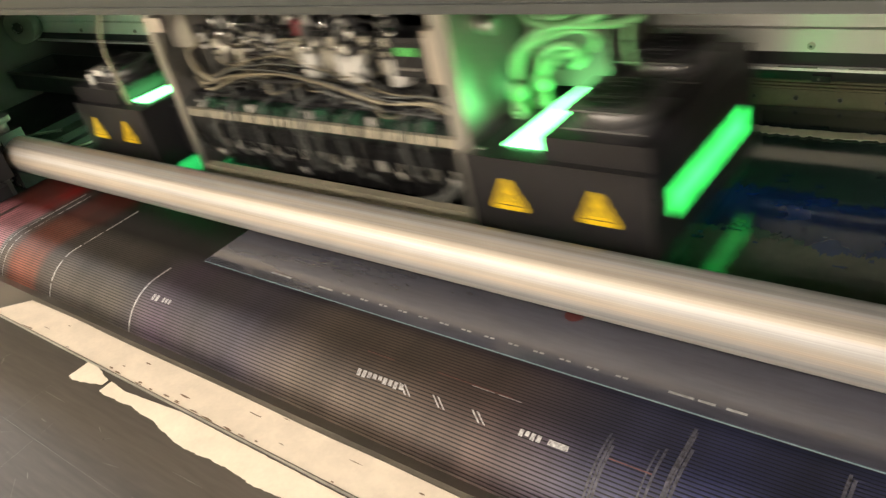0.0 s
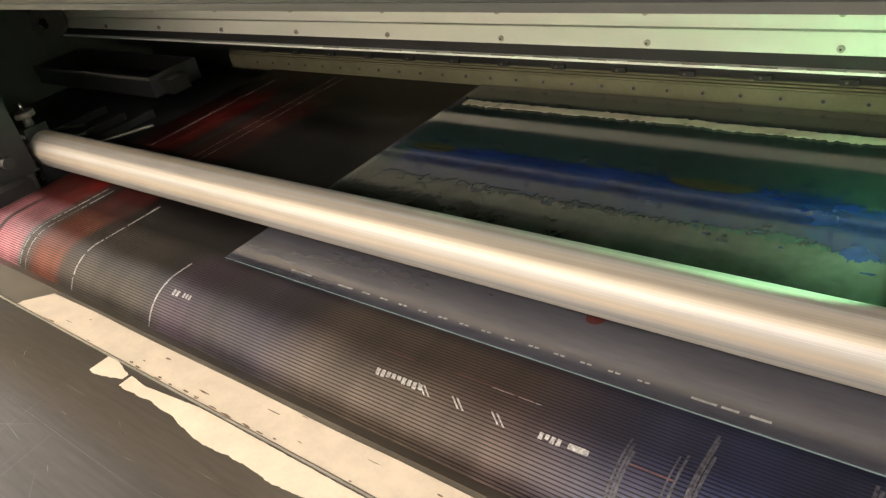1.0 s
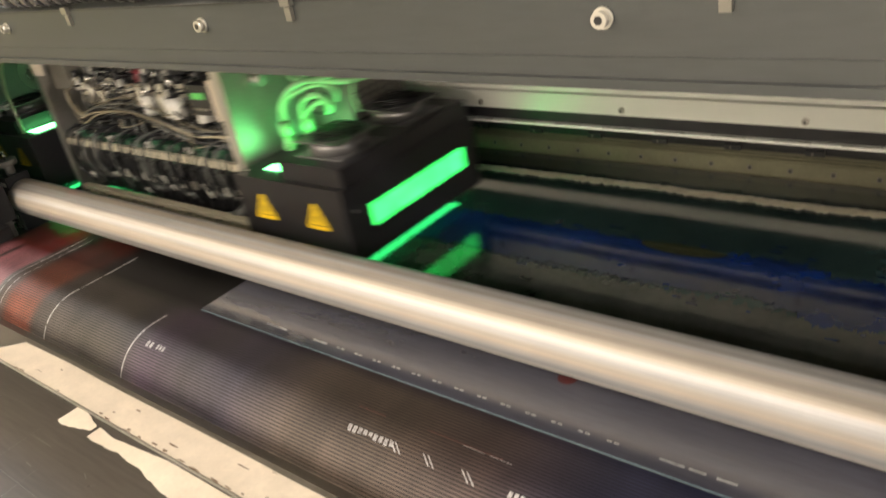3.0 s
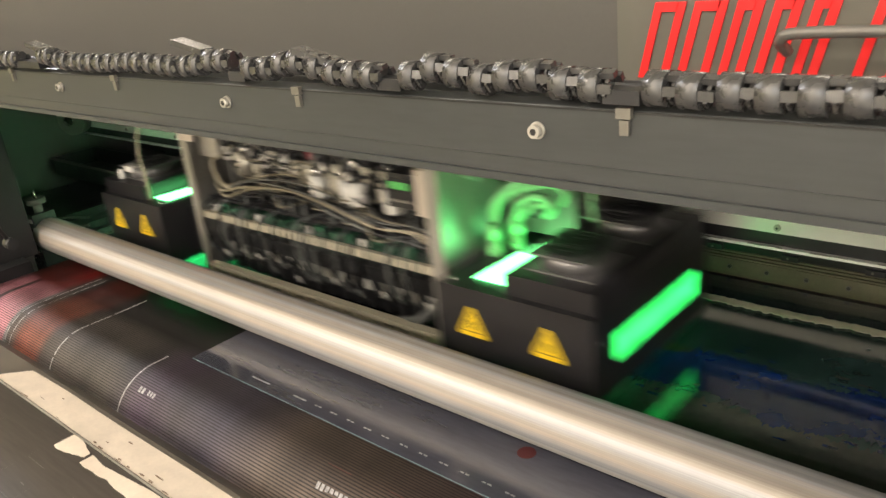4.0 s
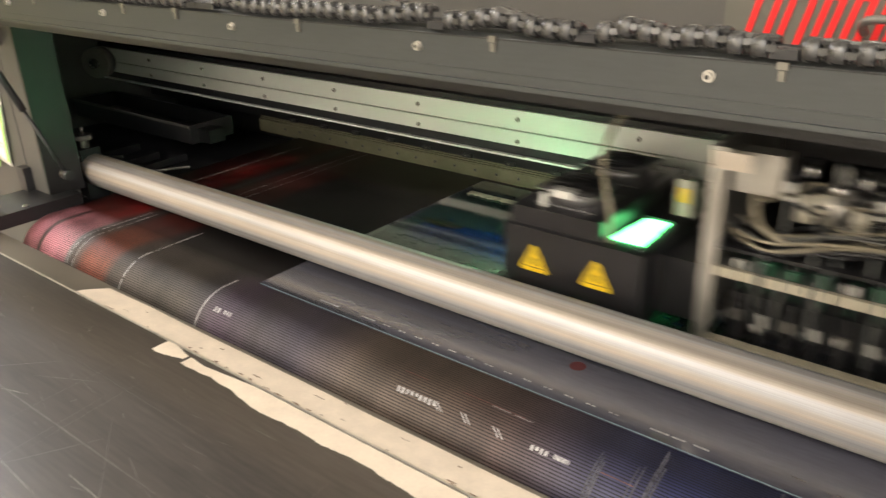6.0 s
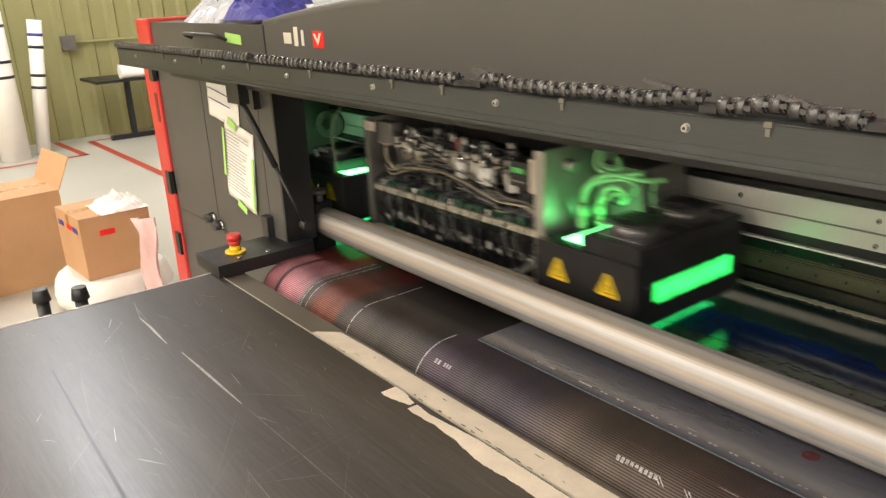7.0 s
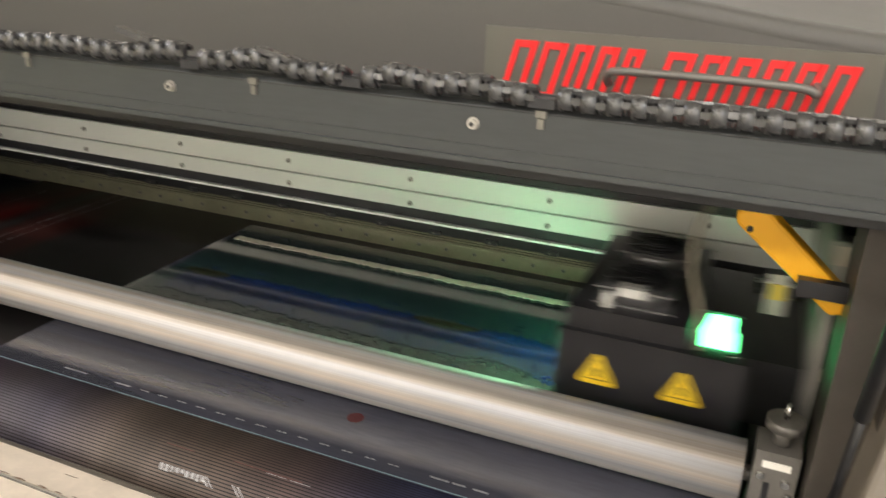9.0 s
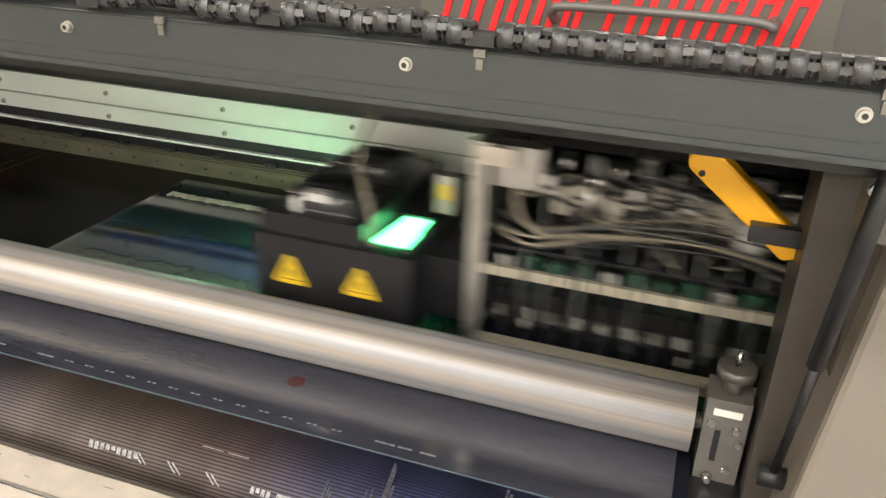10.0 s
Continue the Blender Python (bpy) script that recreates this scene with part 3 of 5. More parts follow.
for i in range(15):
    x = -1.02 + i * 0.15
    cp = part("clip", bbox(x - 0.016, x + 0.016, 0.727, 0.735, 0.926, 0.937, 0.0045), M_BLACK, back)
    part("clip_head", cyl(B(), (x - 0.004, 0.727, 0.9315), (x - 0.004, 0.7258, 0.9315), 0.0026, n=8), M_PLATE, cp)
# unseen back, left open in between so light draws a streak in the sheet
part("back_wall", box(B(), -1.98, 2.75, 0.88, 0.90, 0.79, 0.98), M_DARK, PRN)
part("back_wall", box(B(), -1.98, 2.75, 0.88, 0.90, 1.13, 1.45), M_DARK, PRN)
# fillers added at both ends of the gap to keep light out
for a, b in ((-1.98, -0.85), (1.25, 2.75)):
    part("back_wall", box(B(), a, b, 0.88, 0.90, 0.98, 1.13), M_DARK, PRN)


# ---- hood ----
HY, HZ0, HZ1 = -0.355, 1.428, 1.479
hood = part("hood", bevel(prism(B(), [(HY, HZ0), (HY, HZ1 - 0.004), (HY + 0.006, HZ1), (-0.305, HZ1), (-0.305, HZ1 - 0.003), (HY + 0.012, HZ1 - 0.003), (HY + 0.012, HZ0 + 0.003), (-0.20, HZ0 + 0.003), (-0.20, HZ0)], "x", -1.62, 1.62), 0.001, 1), M_HOOD, PRN, "raised grey metal hood with bolts")
part("hood_lip", bbox(-1.62, 1.62, HY - 0.003, HY, HZ0 - 0.002, HZ0 + 0.003, 0.001), M_HOOD, hood)
BOLT0, BSTEP = 0.174, 0.3215
for i in range(-5, 5):
    x = BOLT0 + BSTEP * i
    bm = cyl(B(), (x, HY, 1.460), (x, HY - 0.0012, 1.460), 0.0054, n=16)
    cyl(bm, (x, HY - 0.0015, 1.460), (x, HY - 0.0055, 1.460), 0.0041, n=14)
    hb = part("bolt", bm, M_ALU, hood)
    part("socket", cyl(B(), (x, HY - 0.0053, 1.460), (x, HY - 0.0058, 1.460), 0.0023, n=6), M_DARK, hb)
M_CLIP = mat("zip_clip", (0.20, 0.19, 0.165), 0.4, 0.6, 0.1, 40)
for xc in (-1.20, -0.93, -0.65, -0.37, -0.087, 0.05, 0.305, 0.595, 0.876, 1.15):
    bm = bbox(xc - 0.0045, xc + 0.0045, HY - 0.004, HY, 1.4715, 1.4775, 0.0008)
    box(bm, xc - 0.0028, xc + 0.0028, HY - 0.003, HY, 1.462, 1.4705)
    part("clip", bm, M_CLIP, hood)
part("fold_line", box(B(), -1.62, 1.62, HY - 0.0008, HY + 0.0005, 1.4738, 1.4750), M_DARK, hood)
part("fold_line", box(B(), -1.62, 1.62, HY - 0.0006, HY + 0.0005, 1.4410, 1.4416), M_HOOD, hood)
part("inner_flange", bbox(-1.6, 1.6, -0.205, -0.19, 1.375, 1.43, 0.002), M_DARK, hood)


CY = -0.118
# ---- upper cover ----
def cover():
    """The large painted cover above the hood, with an arched top."""
    bm = B()
    def top(x):
        return 1.54 + 0.082 * max(0.0, 1 - ((x + 0.02) / 1.12) ** 2) if x < 1.12 else 1.54 - 0.1 * (x - 1.12)
    xs_ = [-1.05 + i * 0.1 for i in range(29)]
    rows = []
    for x in xs_:
        t = top(x)
        rows.append([bm.verts.new(v) for v in ((x, CY, 1.405), (x, CY, t - 0.02), (x, -0.122, t - 0.006), (x, -0.105, t), (x, 0.75, t + 0.02), (x, 0.75, 1.40), (x, -0.09, 1.40), (x, -0.09, 1.405))])
    for a, b in zip(rows, rows[1:]):
        for i in range(8):
            bm.faces.new((a[i], a[(i + 1) % 8], b[(i + 1) % 8], b[i])).smooth = i in (1, 2)
    bm.faces.new(rows[0])
    bm.faces.new(rows[-1][::-1])
    return bm


part("upper_cover", cover(), M_COVER, PRN, "smooth taupe-grey arched upper cover")
part("cover_trim", bbox(-1.62, 1.75, CY - 0.005, CY, 1.420, 1.424, 0.001), M_PLATE, PRN)
part("top_lid", box(B(), -2.0, 2.7, 0.0, 0.92, 1.395, 1.40), M_DARK, PRN)

# ---- left cabinet ----
left = part("cabinet", bbox(-1.99, -1.060, CY, -0.03, 0.12, 1.537, 0.006), M_PAINT, PRN, "charcoal side cabinet with doors")
part("cabinet_back", bbox(-1.99, -1.95, -0.03, 0.9, 0.12, 1.537, 0.006), M_PAINT, PRN)
part("cabinet_top", bbox(-1.99, -1.058, -0.03, 0.9, 1.41, 1.535, 0.006), M_PAINT, PRN)
part("red_trim", bevel(prism(B(), [(-2.12, 1.548), (-1.985, 1.548), (-1.985, 0.86), (-1.97, 0.10), (-2.10, 0.10), (-2.09, 0.86)], "y", CY - 0.012, 0.9), 0.006), M_RED, PRN, "bright red side trim panel")
part("red_slot", bbox(-2.03, -2.0, CY - 0.0135, CY - 0.011, 1.17, 1.28, 0.001), mat("dark_red", (0.18, 0.01, 0.01), 0.4), PRN)
for x, z0, z1 in ((-1.583, 0.835, 1.41), (-1.155, 0.89, 1.41)):
    part("door_seam", box(B(), x - 0.002, x + 0.002, CY - 0.0008, CY + 0.001, z0, z1), M_BLACK, left)
part("door_seam", box(B(), -1.985, -1.155, CY - 0.0008, CY + 0.001, 0.833, 0.837), M_BLACK, left)
for x, z in ((-2.005, 1.37), (-2.005, 0.935), (-2.005, 0.685), (-1.15, 1.345), (-1.155, 0.925)):
    part("hinge", bbox(x - 0.02, x + 0.02, CY - 0.022, CY, z - 0.045, z + 0.045, 0.006), M_BLACK, left)
for x, z in ((-1.63, 0.867), (-1.565, 0.852)):
    lt = part("latch", cyl(B(), (x, CY, z), (x, CY - 0.03, z), 0.019, 0.016, n=20), M_BLACK, left)
    part("key_face", cyl(B(), (x + 0.018, CY - 0.001, z + 0.004), (x + 0.018, CY - 0.012, z + 0.004), 0.013, n=16), M_CHROME, lt)
part("opening_wall", bbox(-1.058, -1.050, CY, -0.02, 0.90, 1.42, 0.002), M_DARK, PRN)
part("grab_handle", tube(B(), [(-1.56, -0.13, 1.492), (-1.56, -0.155, 1.505), (-1.52, -0.16, 1.508), (-1.33, -0.16, 1.508), (-1.29, -0.155, 1.505), (-1.29, -0.13, 1.492)], 0.006), M_BLACK, PRN)
part("grab_handle", tube(B(), [(0.885, -0.13, 1.470), (0.885, -0.145, 1.481), (0.91, -0.15, 1.487), (1.06, -0.15, 1.487), (1.085, -0.145, 1.481), (1.085, -0.12, 1.486)], 0.0043), M_PLATE, PRN)

# ---- right cabinet and pillar ----
part("pillar", bbox(1.172, 1.225, -0.03, 0.07, 0.86, 1.42, 0.003), mat("bronze_paint", (0.075, 0.065, 0.055), 0.4, 0.2, 0.15, 8), PRN)
rc = part("cabinet", bevel(prism(B(), [(1.252, 1.415), (1.240, 1.27), (1.212, 0.968), (1.204, 0.88), (1.204, 0.12), (2.75, 0.12), (2.75, 1.415)], "y", CY, 0.05), 0.008), mat("end_panel_taupe", (0.23, 0.20, 0.165), 0.5, 0, 0.1, 2, 0.04, 300), PRN, "taupe end cabinet")
part("cabinet_back", bbox(2.72, 2.76, 0.05, 0.9, 0.12, 1.40, 0.004), M_PAINT, PRN)
part("pillar_side", bbox(1.224, 1.292, -0.07, 0.07, 0.78, 1.425, 0.002), bpy.data.materials["bronze_paint"], PRN)
part("front_apron", bbox(-1.008, 1.29, -0.075, -0.05, 0.10, 0.78, 0.003), M_PAINT, PRN)

# strut on each side
def strut(a, b):
    a, b = Vector(a), Vector(b)
    mid = a.lerp(b, 0.55)
    s = part("gas_strut", cyl(B(), a, mid, 0.009, n=16), M_BLACK, PRN, "black gas strut")
    part("rod", cyl(B(), mid, b, 0.005, n=12), M_DARK, s)
    for p in (a, b):
        part("joint", cyl(B(), p + Vector((-0.016, 0, 0)), p + Vector((0.016, 0, 0)), 0.014, n=16), M_BLACK, s)


strut((-1.06, -0.215, 1.362), (-0.93, -0.115, 0.985))
part("strut_bracket", bbox(-1.10, -1.02, -0.23, -0.20, 1.335, 1.418, 0.004), M_BLACK, PRN)
strut((1.192, -0.235, 1.405), (1.195, -0.06, 0.94))
part("strut_plate", bbox(1.198, 1.226, -0.16, -0.10, 1.30, 1.40, 0.003), M_PLATE, PRN)
part("strut_bolt", bevel(cyl(B(), (1.200, -0.161, 1.352), (1.200, -0.172, 1.352), 0.010, n=6), 0.001, 1), M_CHROME, PRN)

# deck beside the belt with stop button
deck = part("side_deck", bbox(-1.165, -0.999, -0.362, -0.06, 0.868, 0.905, 0.004), M_DARK, PRN, "dark side deck")
part("deck_bolt", cyl(B(), (-1.02, -0.20, 0.905), (-1.02, -0.20, 0.908), 0.008, n=12), M_CHROME, deck)
part("deck_bolt", cyl(B(), (-1.03, -0.285, 0.905), (-1.03, -0.285, 0.908), 0.008, n=12), M_CHROME, deck)
part("side_deck", bbox(1.105, 1.20, -0.40, 0.12, 0.80, 0.862, 0.004), M_DARK, PRN)
ex, ey = -1.085, -0.272
es = part("stop_button", cyl(B(), (ex, ey, 0.905), (ex, ey, 0.911), 0.030, n=28), M_YELLOW, PRN, "red mushroom emergency stop button on a yellow disc")
part("collar", cyl(B(), (ex, ey, 0.911), (ex, ey, 0.926), 0.018, 0.015, n=24), M_YELLOW, es)
bm = cyl(B(), (ex, ey, 0.926), (ex, ey, 0.943), 0.014, 0.020, n=28)
cyl(bm, (ex, ey, 0.943), (ex, ey, 0.961), 0.0215, 0.0195, n=28)
part("knob", bevel(bm, 0.003, 2, 60), M_RED, es)


# roller adjusters at both ends
def adjuster(x, s, name="roller_bracket"):
    a = part(name, bbox(x - 0.028, x + 0.028, 0.005, 0.065, 0.845, 0.992, 0.003), M_PLATE if s > 0 else M_DARK, PRN, "dark steel roller height adjuster")
    part("slot", bbox(x - 0.012, x - 0.004, 0.0035, 0.006, 0.895, 0.945, 0.001), M_BLACK, a)
    part("label_plate", bbox(x - 0.018, x + 0.018, 0.0035, 0.005, 0.968, 0.978, 0.0005), M_PAPER, a)
    part("neck", cyl(B(), (x + 0.002, 0.035, 0.992), (x + 0.002, 0.035, 1.018), 0.012, n=18), M_PLATE, a)
    part("knob", bevel(cyl(B(), (x + 0.002, 0.035, 1.016), (x + 0.002, 0.035, 1.030), 0.025, n=28), 0.003, 2, 60), M_PLATE, a)
    part("screw", cyl(B(), (x + 0.002, 0.035, 1.03), (x + 0.002, 0.035, 1.052), 0.004, n=12), M_CHROME, a)
    for dx, z in ((-0.018, 0.956), (0.014, 0.95), (0.02, 0.93), (0.012, 0.885), (-0.012, 0.868), (0.006, 0.852), (-0.02, 0.848)):
        part("bolt", cyl(B(), (x + dx, 0.005, z), (x + dx, -0.001, z), 0.0055, n=12), M_CHROME, a)
    part("spring_bolt", cyl(B(), (x - 0.01, 0.0, 0.872), (x - 0.01, -0.012, 0.872), 0.007, 0.005, n=14), M_CHROME, a)


adjuster(1.137, 1)
adjuster(-1.137 + 0.02, -1)

# orange interlock lamp on its black arm
orange = part("orange_grip", bevel(prism(B(), [(1.031, 1.303), (1.041, 1.311), (1.067, 1.312), (1.183, 1.210), (1.184, 1.194), (1.159, 1.187), (1.033, 1.289)], "y", 0.03, 0.07), 0.005, 2), M_ORANGE, PRN, "orange plastic grip on a black arm")
part("arm", bbox(1.115, 1.235, 0.012, 0.028, 1.214, 1.236, 0.004), M_BLACK, orange)
part("arm_mount", bbox(1.208, 1.238, -0.005, 0.04, 1.195, 1.255, 0.006), M_BLACK, orange)
for x, z in ((1.05, 1.285), (1.13, 1.215)):
    part("screw", cyl(B(), (x, 0.03, z), (x, 0.027, z), 0.004, n=10), M_DARK, orange)

# sign plate, logos as plain shapes
sp = part("sign_plate", bbox(0.740, 1.140, CY - 0.0025, CY, 1.432, 1.5195, 0.0008), M_SIGNPLATE, PRN, "dark sign plate with red slanted shapes")
sx = 0.760
for wdt in (0.036, 0.036, 0.030, 0.030, 0.028, -0.016, 0.038, 0.034, 0.032, 0.032, 0.032, 0.032):
    if wdt < 0:
        sx -= wdt
        continue
    z0, z1, sl, th = 1.446, 1.507, 0.016, 0.0068
    bm = B()
    prism(bm, [(sx, z0), (sx + th, z0), (sx + th + sl, z1), (sx + sl, z1)], "y", CY - 0.0045, CY - 0.0026)
    prism(bm, [(sx + th, z0), (sx + wdt - 0.017, z0), (sx + wdt - 0.0155, z0 + 0.0065), (sx + th + 0.002, z0 + 0.0065)], "y", CY - 0.0045, CY - 0.0026)
    prism(bm, [(sx + wdt - 0.0165, z0), (sx + wdt - 0.0095, z0), (sx + wdt - 0.0095 + sl, z1), (sx + wdt - 0.0165 + sl, z1)], "y", CY - 0.0045, CY - 0.0026)
    prism(bm, [(sx + th + sl - 0.002, z1 - 0.0075), (sx + wdt - 0.018 + sl, z1 - 0.0075), (sx + wdt - 0.015 + sl, z1), (sx + th + sl, z1)], "y", CY - 0.0045, CY - 0.0026)
    part("red_shape", bm, M_SIGNRED, sp)
    sx += wdt - 0.002
lg = part("logo_square", bbox(-0.778, -0.724, CY - 0.0015, CY, 1.486, 1.527, 0.0004), M_SIGNRED, PRN)
part("logo_wedge", prism(B(), [(-0.773, 1.520), (-0.764, 1.520), (-0.753, 1.505), (-0.743, 1.522), (-0.733, 1.522), (-0.753, 1.492)], "y", CY - 0.0025, CY - 0.0012), M_LOGO, lg)
for k, (a, b, z0, z1) in enumerate(((-0.935, -0.893, 1.492, 1.520), (-0.877, -0.857, 1.487, 1.535), (-0.838, -0.825, 1.489, 1.528))):
    part("logo_shape", bbox(a, b, CY - 0.0015, CY, z0, z1, 0.0004), M_LOGO, PRN)


# ---- cable chain on the hood ----
def chain():
    ch = thing("cable_chain", "grey plastic cable drag chain lying along the hood edge", "cable chain")
    y, r = HY - 0.001, 0.0098
    rnd = random.Random(4)
    bm = B()
    cyl(bm, (-0.0058, 0, 0), (0.0058, 0, 0), r, n=18)
    bevel(bm, 0.0010, 1, 50)
    me = mesh_of("link", bm, M_CHAIN)
    bar = mesh_of("joint_bar", bevel(box(B(), 0.0050, 0.0142, -0.0026, 0.0026, r * 0.55, r * 0.90), 0.0006, 1), M_CHAIN)
    tee = mesh_of("joint_pin", bevel(box(B(), 0.0088, 0.0108, -0.0082, 0.0082, -0.002, 0.0052), 0.0005, 1), M_CHAIN)
    x = -1.60
    bare = ((-0.93, -0.905), (-0.635, -0.605), (-0.215, -0.19), (0.085, 0.150), (0.515, 0.54), (0.70, 0.72), (0.868, 0.885))
    while x < 1.62:
        step = 0.0195
        hump = sum(h * math.exp(-((x - c) / w) ** 2) for c, h, w in ((0.165, 0.007, 0.03), (0.36, 0.003, 0.05), (0.50, 0.009, 0.035), (0.60, 0.010, 0.03), (0.745, 0.009, 0.02), (0.81, 0.006, 0.02), (-0.62, 0.003, 0.04)))
        if any(a < x < b for a, b in bare):
            part("strap", bbox(x - 0.011, x + 0.011, y - 0.006, y + 0.006, HZ1 + 0.001, HZ1 + 0.009, 0.002), M_BLACK, ch)
        else:
            ob = new("link", me)
            ob.parent = ch
            ob.matrix_basis = pose(x, y + rnd.uniform(-0.0012, 0.0012), HZ1 + r - 0.0004 + hump * 0.8, rnd.uniform(-12, 12), rnd.uniform(-3, 3), rnd.uniform(-4, 4))
            for sub, a in ((bar, 0.15), (bar, 1.45), (bar, -1.15), (tee, 0.8)):
                jb = new(sub.name, sub)
                jb.parent = ob
                jb.matrix_basis = Matrix.Rotation(a, 4, "X")
        x += step
    for a, h in ((0.165, 0.020), (0.475, 0.024), (0.64, 0.018)):
        part("loose_flap", bevel(box(B(), -0.038, 0.0, -0.007, 0.007, -0.0026, 0.0026, pose(a, y + 0.004, HZ1 + h - 0.001, 0, 14, 8)), 0.0008, 1), M_CHAIN, ch)
    part("tail_cable", tube(B(), [(-1.60, y + 0.016, HZ1 + 0.004), (-0.9, y + 0.02, HZ1 + 0.005), (0.0, y + 0.022, HZ1 + 0.006), (1.6, y + 0.02, HZ1 + 0.005)], 0.0035, 6), M_BLACK, ch)
    part("thin_rod", cyl(B(), (-1.60, y + 0.03, HZ1 + 0.004), (1.62, y + 0.03, HZ1 + 0.004), 0.002, n=8), M_PLATE, ch)


chain()

# ---- front table ----
TABLE = thing("outfeed_table", "dark scratched rubber-topped outfeed table in front of the printer", "table")
part("tabletop", bbox(-1.06, 1.75, -1.85, -0.352, 0.838, 0.868, 0.003), M_TABLE, TABLE)
M_EDGEAL = mat("edge_aluminium", (0.70, 0.67, 0.60), 0.4, 0.7, 0.2, 30)
part("edge_strip", bbox(-1.064, -1.0605, -1.85, -0.352, 0.836, 0.870, 0.001), M_EDGEAL, TABLE)
part("edge_strip", bbox(-1.06, 1.75, -0.3515, -0.349, 0.836, 0.8695, 0.001), M_EDGEAL, TABLE)
for x in (-0.95, 1.65):
    for y in (-1.75, -0.45):
        part("leg", bbox(x - 0.025, x + 0.025, y - 0.025, y + 0.025, 0.0, 0.838, 0.003), M_DARK, TABLE)
M_SCRATCH = mat("scratch", (0.33, 0.31, 0.28), 0.36, 0, 0.4, 60)
M_SCRATCH2 = mat("faint_scratch", (0.12, 0.11, 0.10), 0.32, 0, 0.4, 60)
TZ = 0.868


def scratch(x0, y0, x1, y1, w, material):
    d = Vector((x1 - x0, y1 - y0, 0))
    n = Vector((-d.y, d.x, 0)).normalized() * w
    bm = B()
    k = 6
    pr = None
    for i in range(k + 1):
        u = i / k
        c = Vector((x0, y0, TZ + 0.0004)) + d * u + n * noise.noise(Vector((x0 * 9 + u * 3, y0 * 9, 0))) * 0.5
        ww = n * (0.25 + math.sin(math.pi * min(1, max(0, u))) * 0.5)
        cur = (bm.verts.new(c - ww), bm.verts.new(c + ww))
        if pr:
            bm.faces.new((pr[0], cur[0], cur[1], pr[1]))
        pr = cur
    return part("scratch", bm, material, TABLE)


scratch(-0.884, -0.623, -0.681, -0.625, 0.004, M_SCRATCH)
scratch(-0.61, -0.616, -0.301, -0.613, 0.004, M_SCRATCH)
scratch(-0.28, -0.612, 0.2, -0.606, 0.0015, M_SCRATCH2)
scratch(-0.72, -0.863, 0.3, -0.90, 0.004, M_BLACK)
scratch(-1.0, -0.60, -0.88, -0.623, 0.002, M_SCRATCH2)
rs = random.Random(8)
for i in range(150):
    x, y = rs.uniform(-1.0, 0.9), rs.uniform(-1.1, -0.40)
    a, l = rs.gauss(0.1, 0.5), rs.choice((0.015, 0.03, 0.06, 0.14))
    scratch(x, y, x + l * math.cos(a), y + l * math.sin(a), rs.uniform(0.0004, 0.0009), M_SCRATCH if i % 5 == 0 else M_SCRATCH2)

for i in range(44):
    # long fine knife lines, mostly square to the table
    x, y, l = rs.uniform(-1.0, 0.8), rs.uniform(-1.1, -0.40), rs.uniform(0.12, 0.45)
    a = rs.choice((0.02, 0.05, 1.50, -0.6, 0.8)) + rs.gauss(0, 0.06)
    x1, y1 = x + l * math.cos(a), max(-1.7, min(-0.395, y - abs(l * math.sin(a))))
    scratch(x, y, x1, y1, rs.uniform(0.0003, 0.0007), M_SCRATCH2)

# sloping plate between table and belt, with cream tape
plate = part("front_plate", prism(B(), [(-0.347, 0.866), (-0.280, 0.8594), (-0.2455, 0.824), (-0.2455, 0.818), (-0.283, 0.853), (-0.347, 0.860)], "x", -1.06, 1.2), mat("tan_plate", (0.17, 0.15, 0.125), 0.42, 0.2, 0.2, 9, 0.03, 150), PRN, "sloping grey metal front plate")
TAPE = thing("masking_tape", "torn cream masking tape strip along the table edge", "tape")


def slope_strip():
    bm = B()
    rnd = random.Random(2)
    rows = []
    n = 300
    for i in range(n + 1):
        x = -0.50 + 1.7 * i / n
        ub = 1.0 + 0.05 * noise.noise(Vector((x * 5, 3, 0))) if i > 6 else 0.2 + 0.13 * i
        pts = [bm.verts.new((x, -0.3465 + 0.057 * u, 0.8668 - 0.0055 * u)) for u in (0.0, ub)]
        rows.append(pts)
    for a, b in zip(rows, rows[1:]):
        bm.faces.new((a[0], b[0], b[1], a[1]))
    r = bmesh.ops.extrude_face_region(bm, geom=bm.faces[:])
    bmesh.ops.translate(bm, verts=[v for v in r["geom"] if isinstance(v, bmesh.types.BMVert)], vec=(0, 0.0003, 0.0006))
    return bm


part("strip", slope_strip(), M_CREAM, TAPE)
M_CHIP = mat("brown_scuff", (0.20, 0.13, 0.085), 0.7, 0, 0.4, 80)
rsc = random.Random(31)
for k in range(46):
    # worn chips along the strip's lower edge and face
    x, u = rsc.uniform(-0.40, 1.0), rsc.choice((0.02, 0.04, 0.08, 0.3, 0.7, 0.95))
    l, h = rsc.uniform(0.003, 0.016), rsc.uniform(0.0008, 0.0022)
    bm = B()
    ring = [(x + l * math.cos(a * 0.7854) * rsc.uniform(0.6, 1), u + 17 * h * math.sin(a * 0.7854) * rsc.uniform(0.5, 1)) for a in range(8)]
    bm.faces.new([bm.verts.new((px, -0.3465 + 0.057 * min(1, max(0.0, pu)), 0.8668 - 0.0055 * min(1, max(0.0, pu)) + 0.0010)) for px, pu in ring])
    part("scuff", bm, M_CHIP, TAPE)
ragged("torn_strip", -0.150, -0.072, lambda x: -0.388 + 0.02 * max(0, (x + 0.15) / 0.08 - 0.3), lambda x: -0.352 - 0.012 * max(0, (x + 0.12) / 0.05), TZ + 0.0012, M_CREAM, TAPE, 0.002, 0.0015, "torn tape end", seed=12)
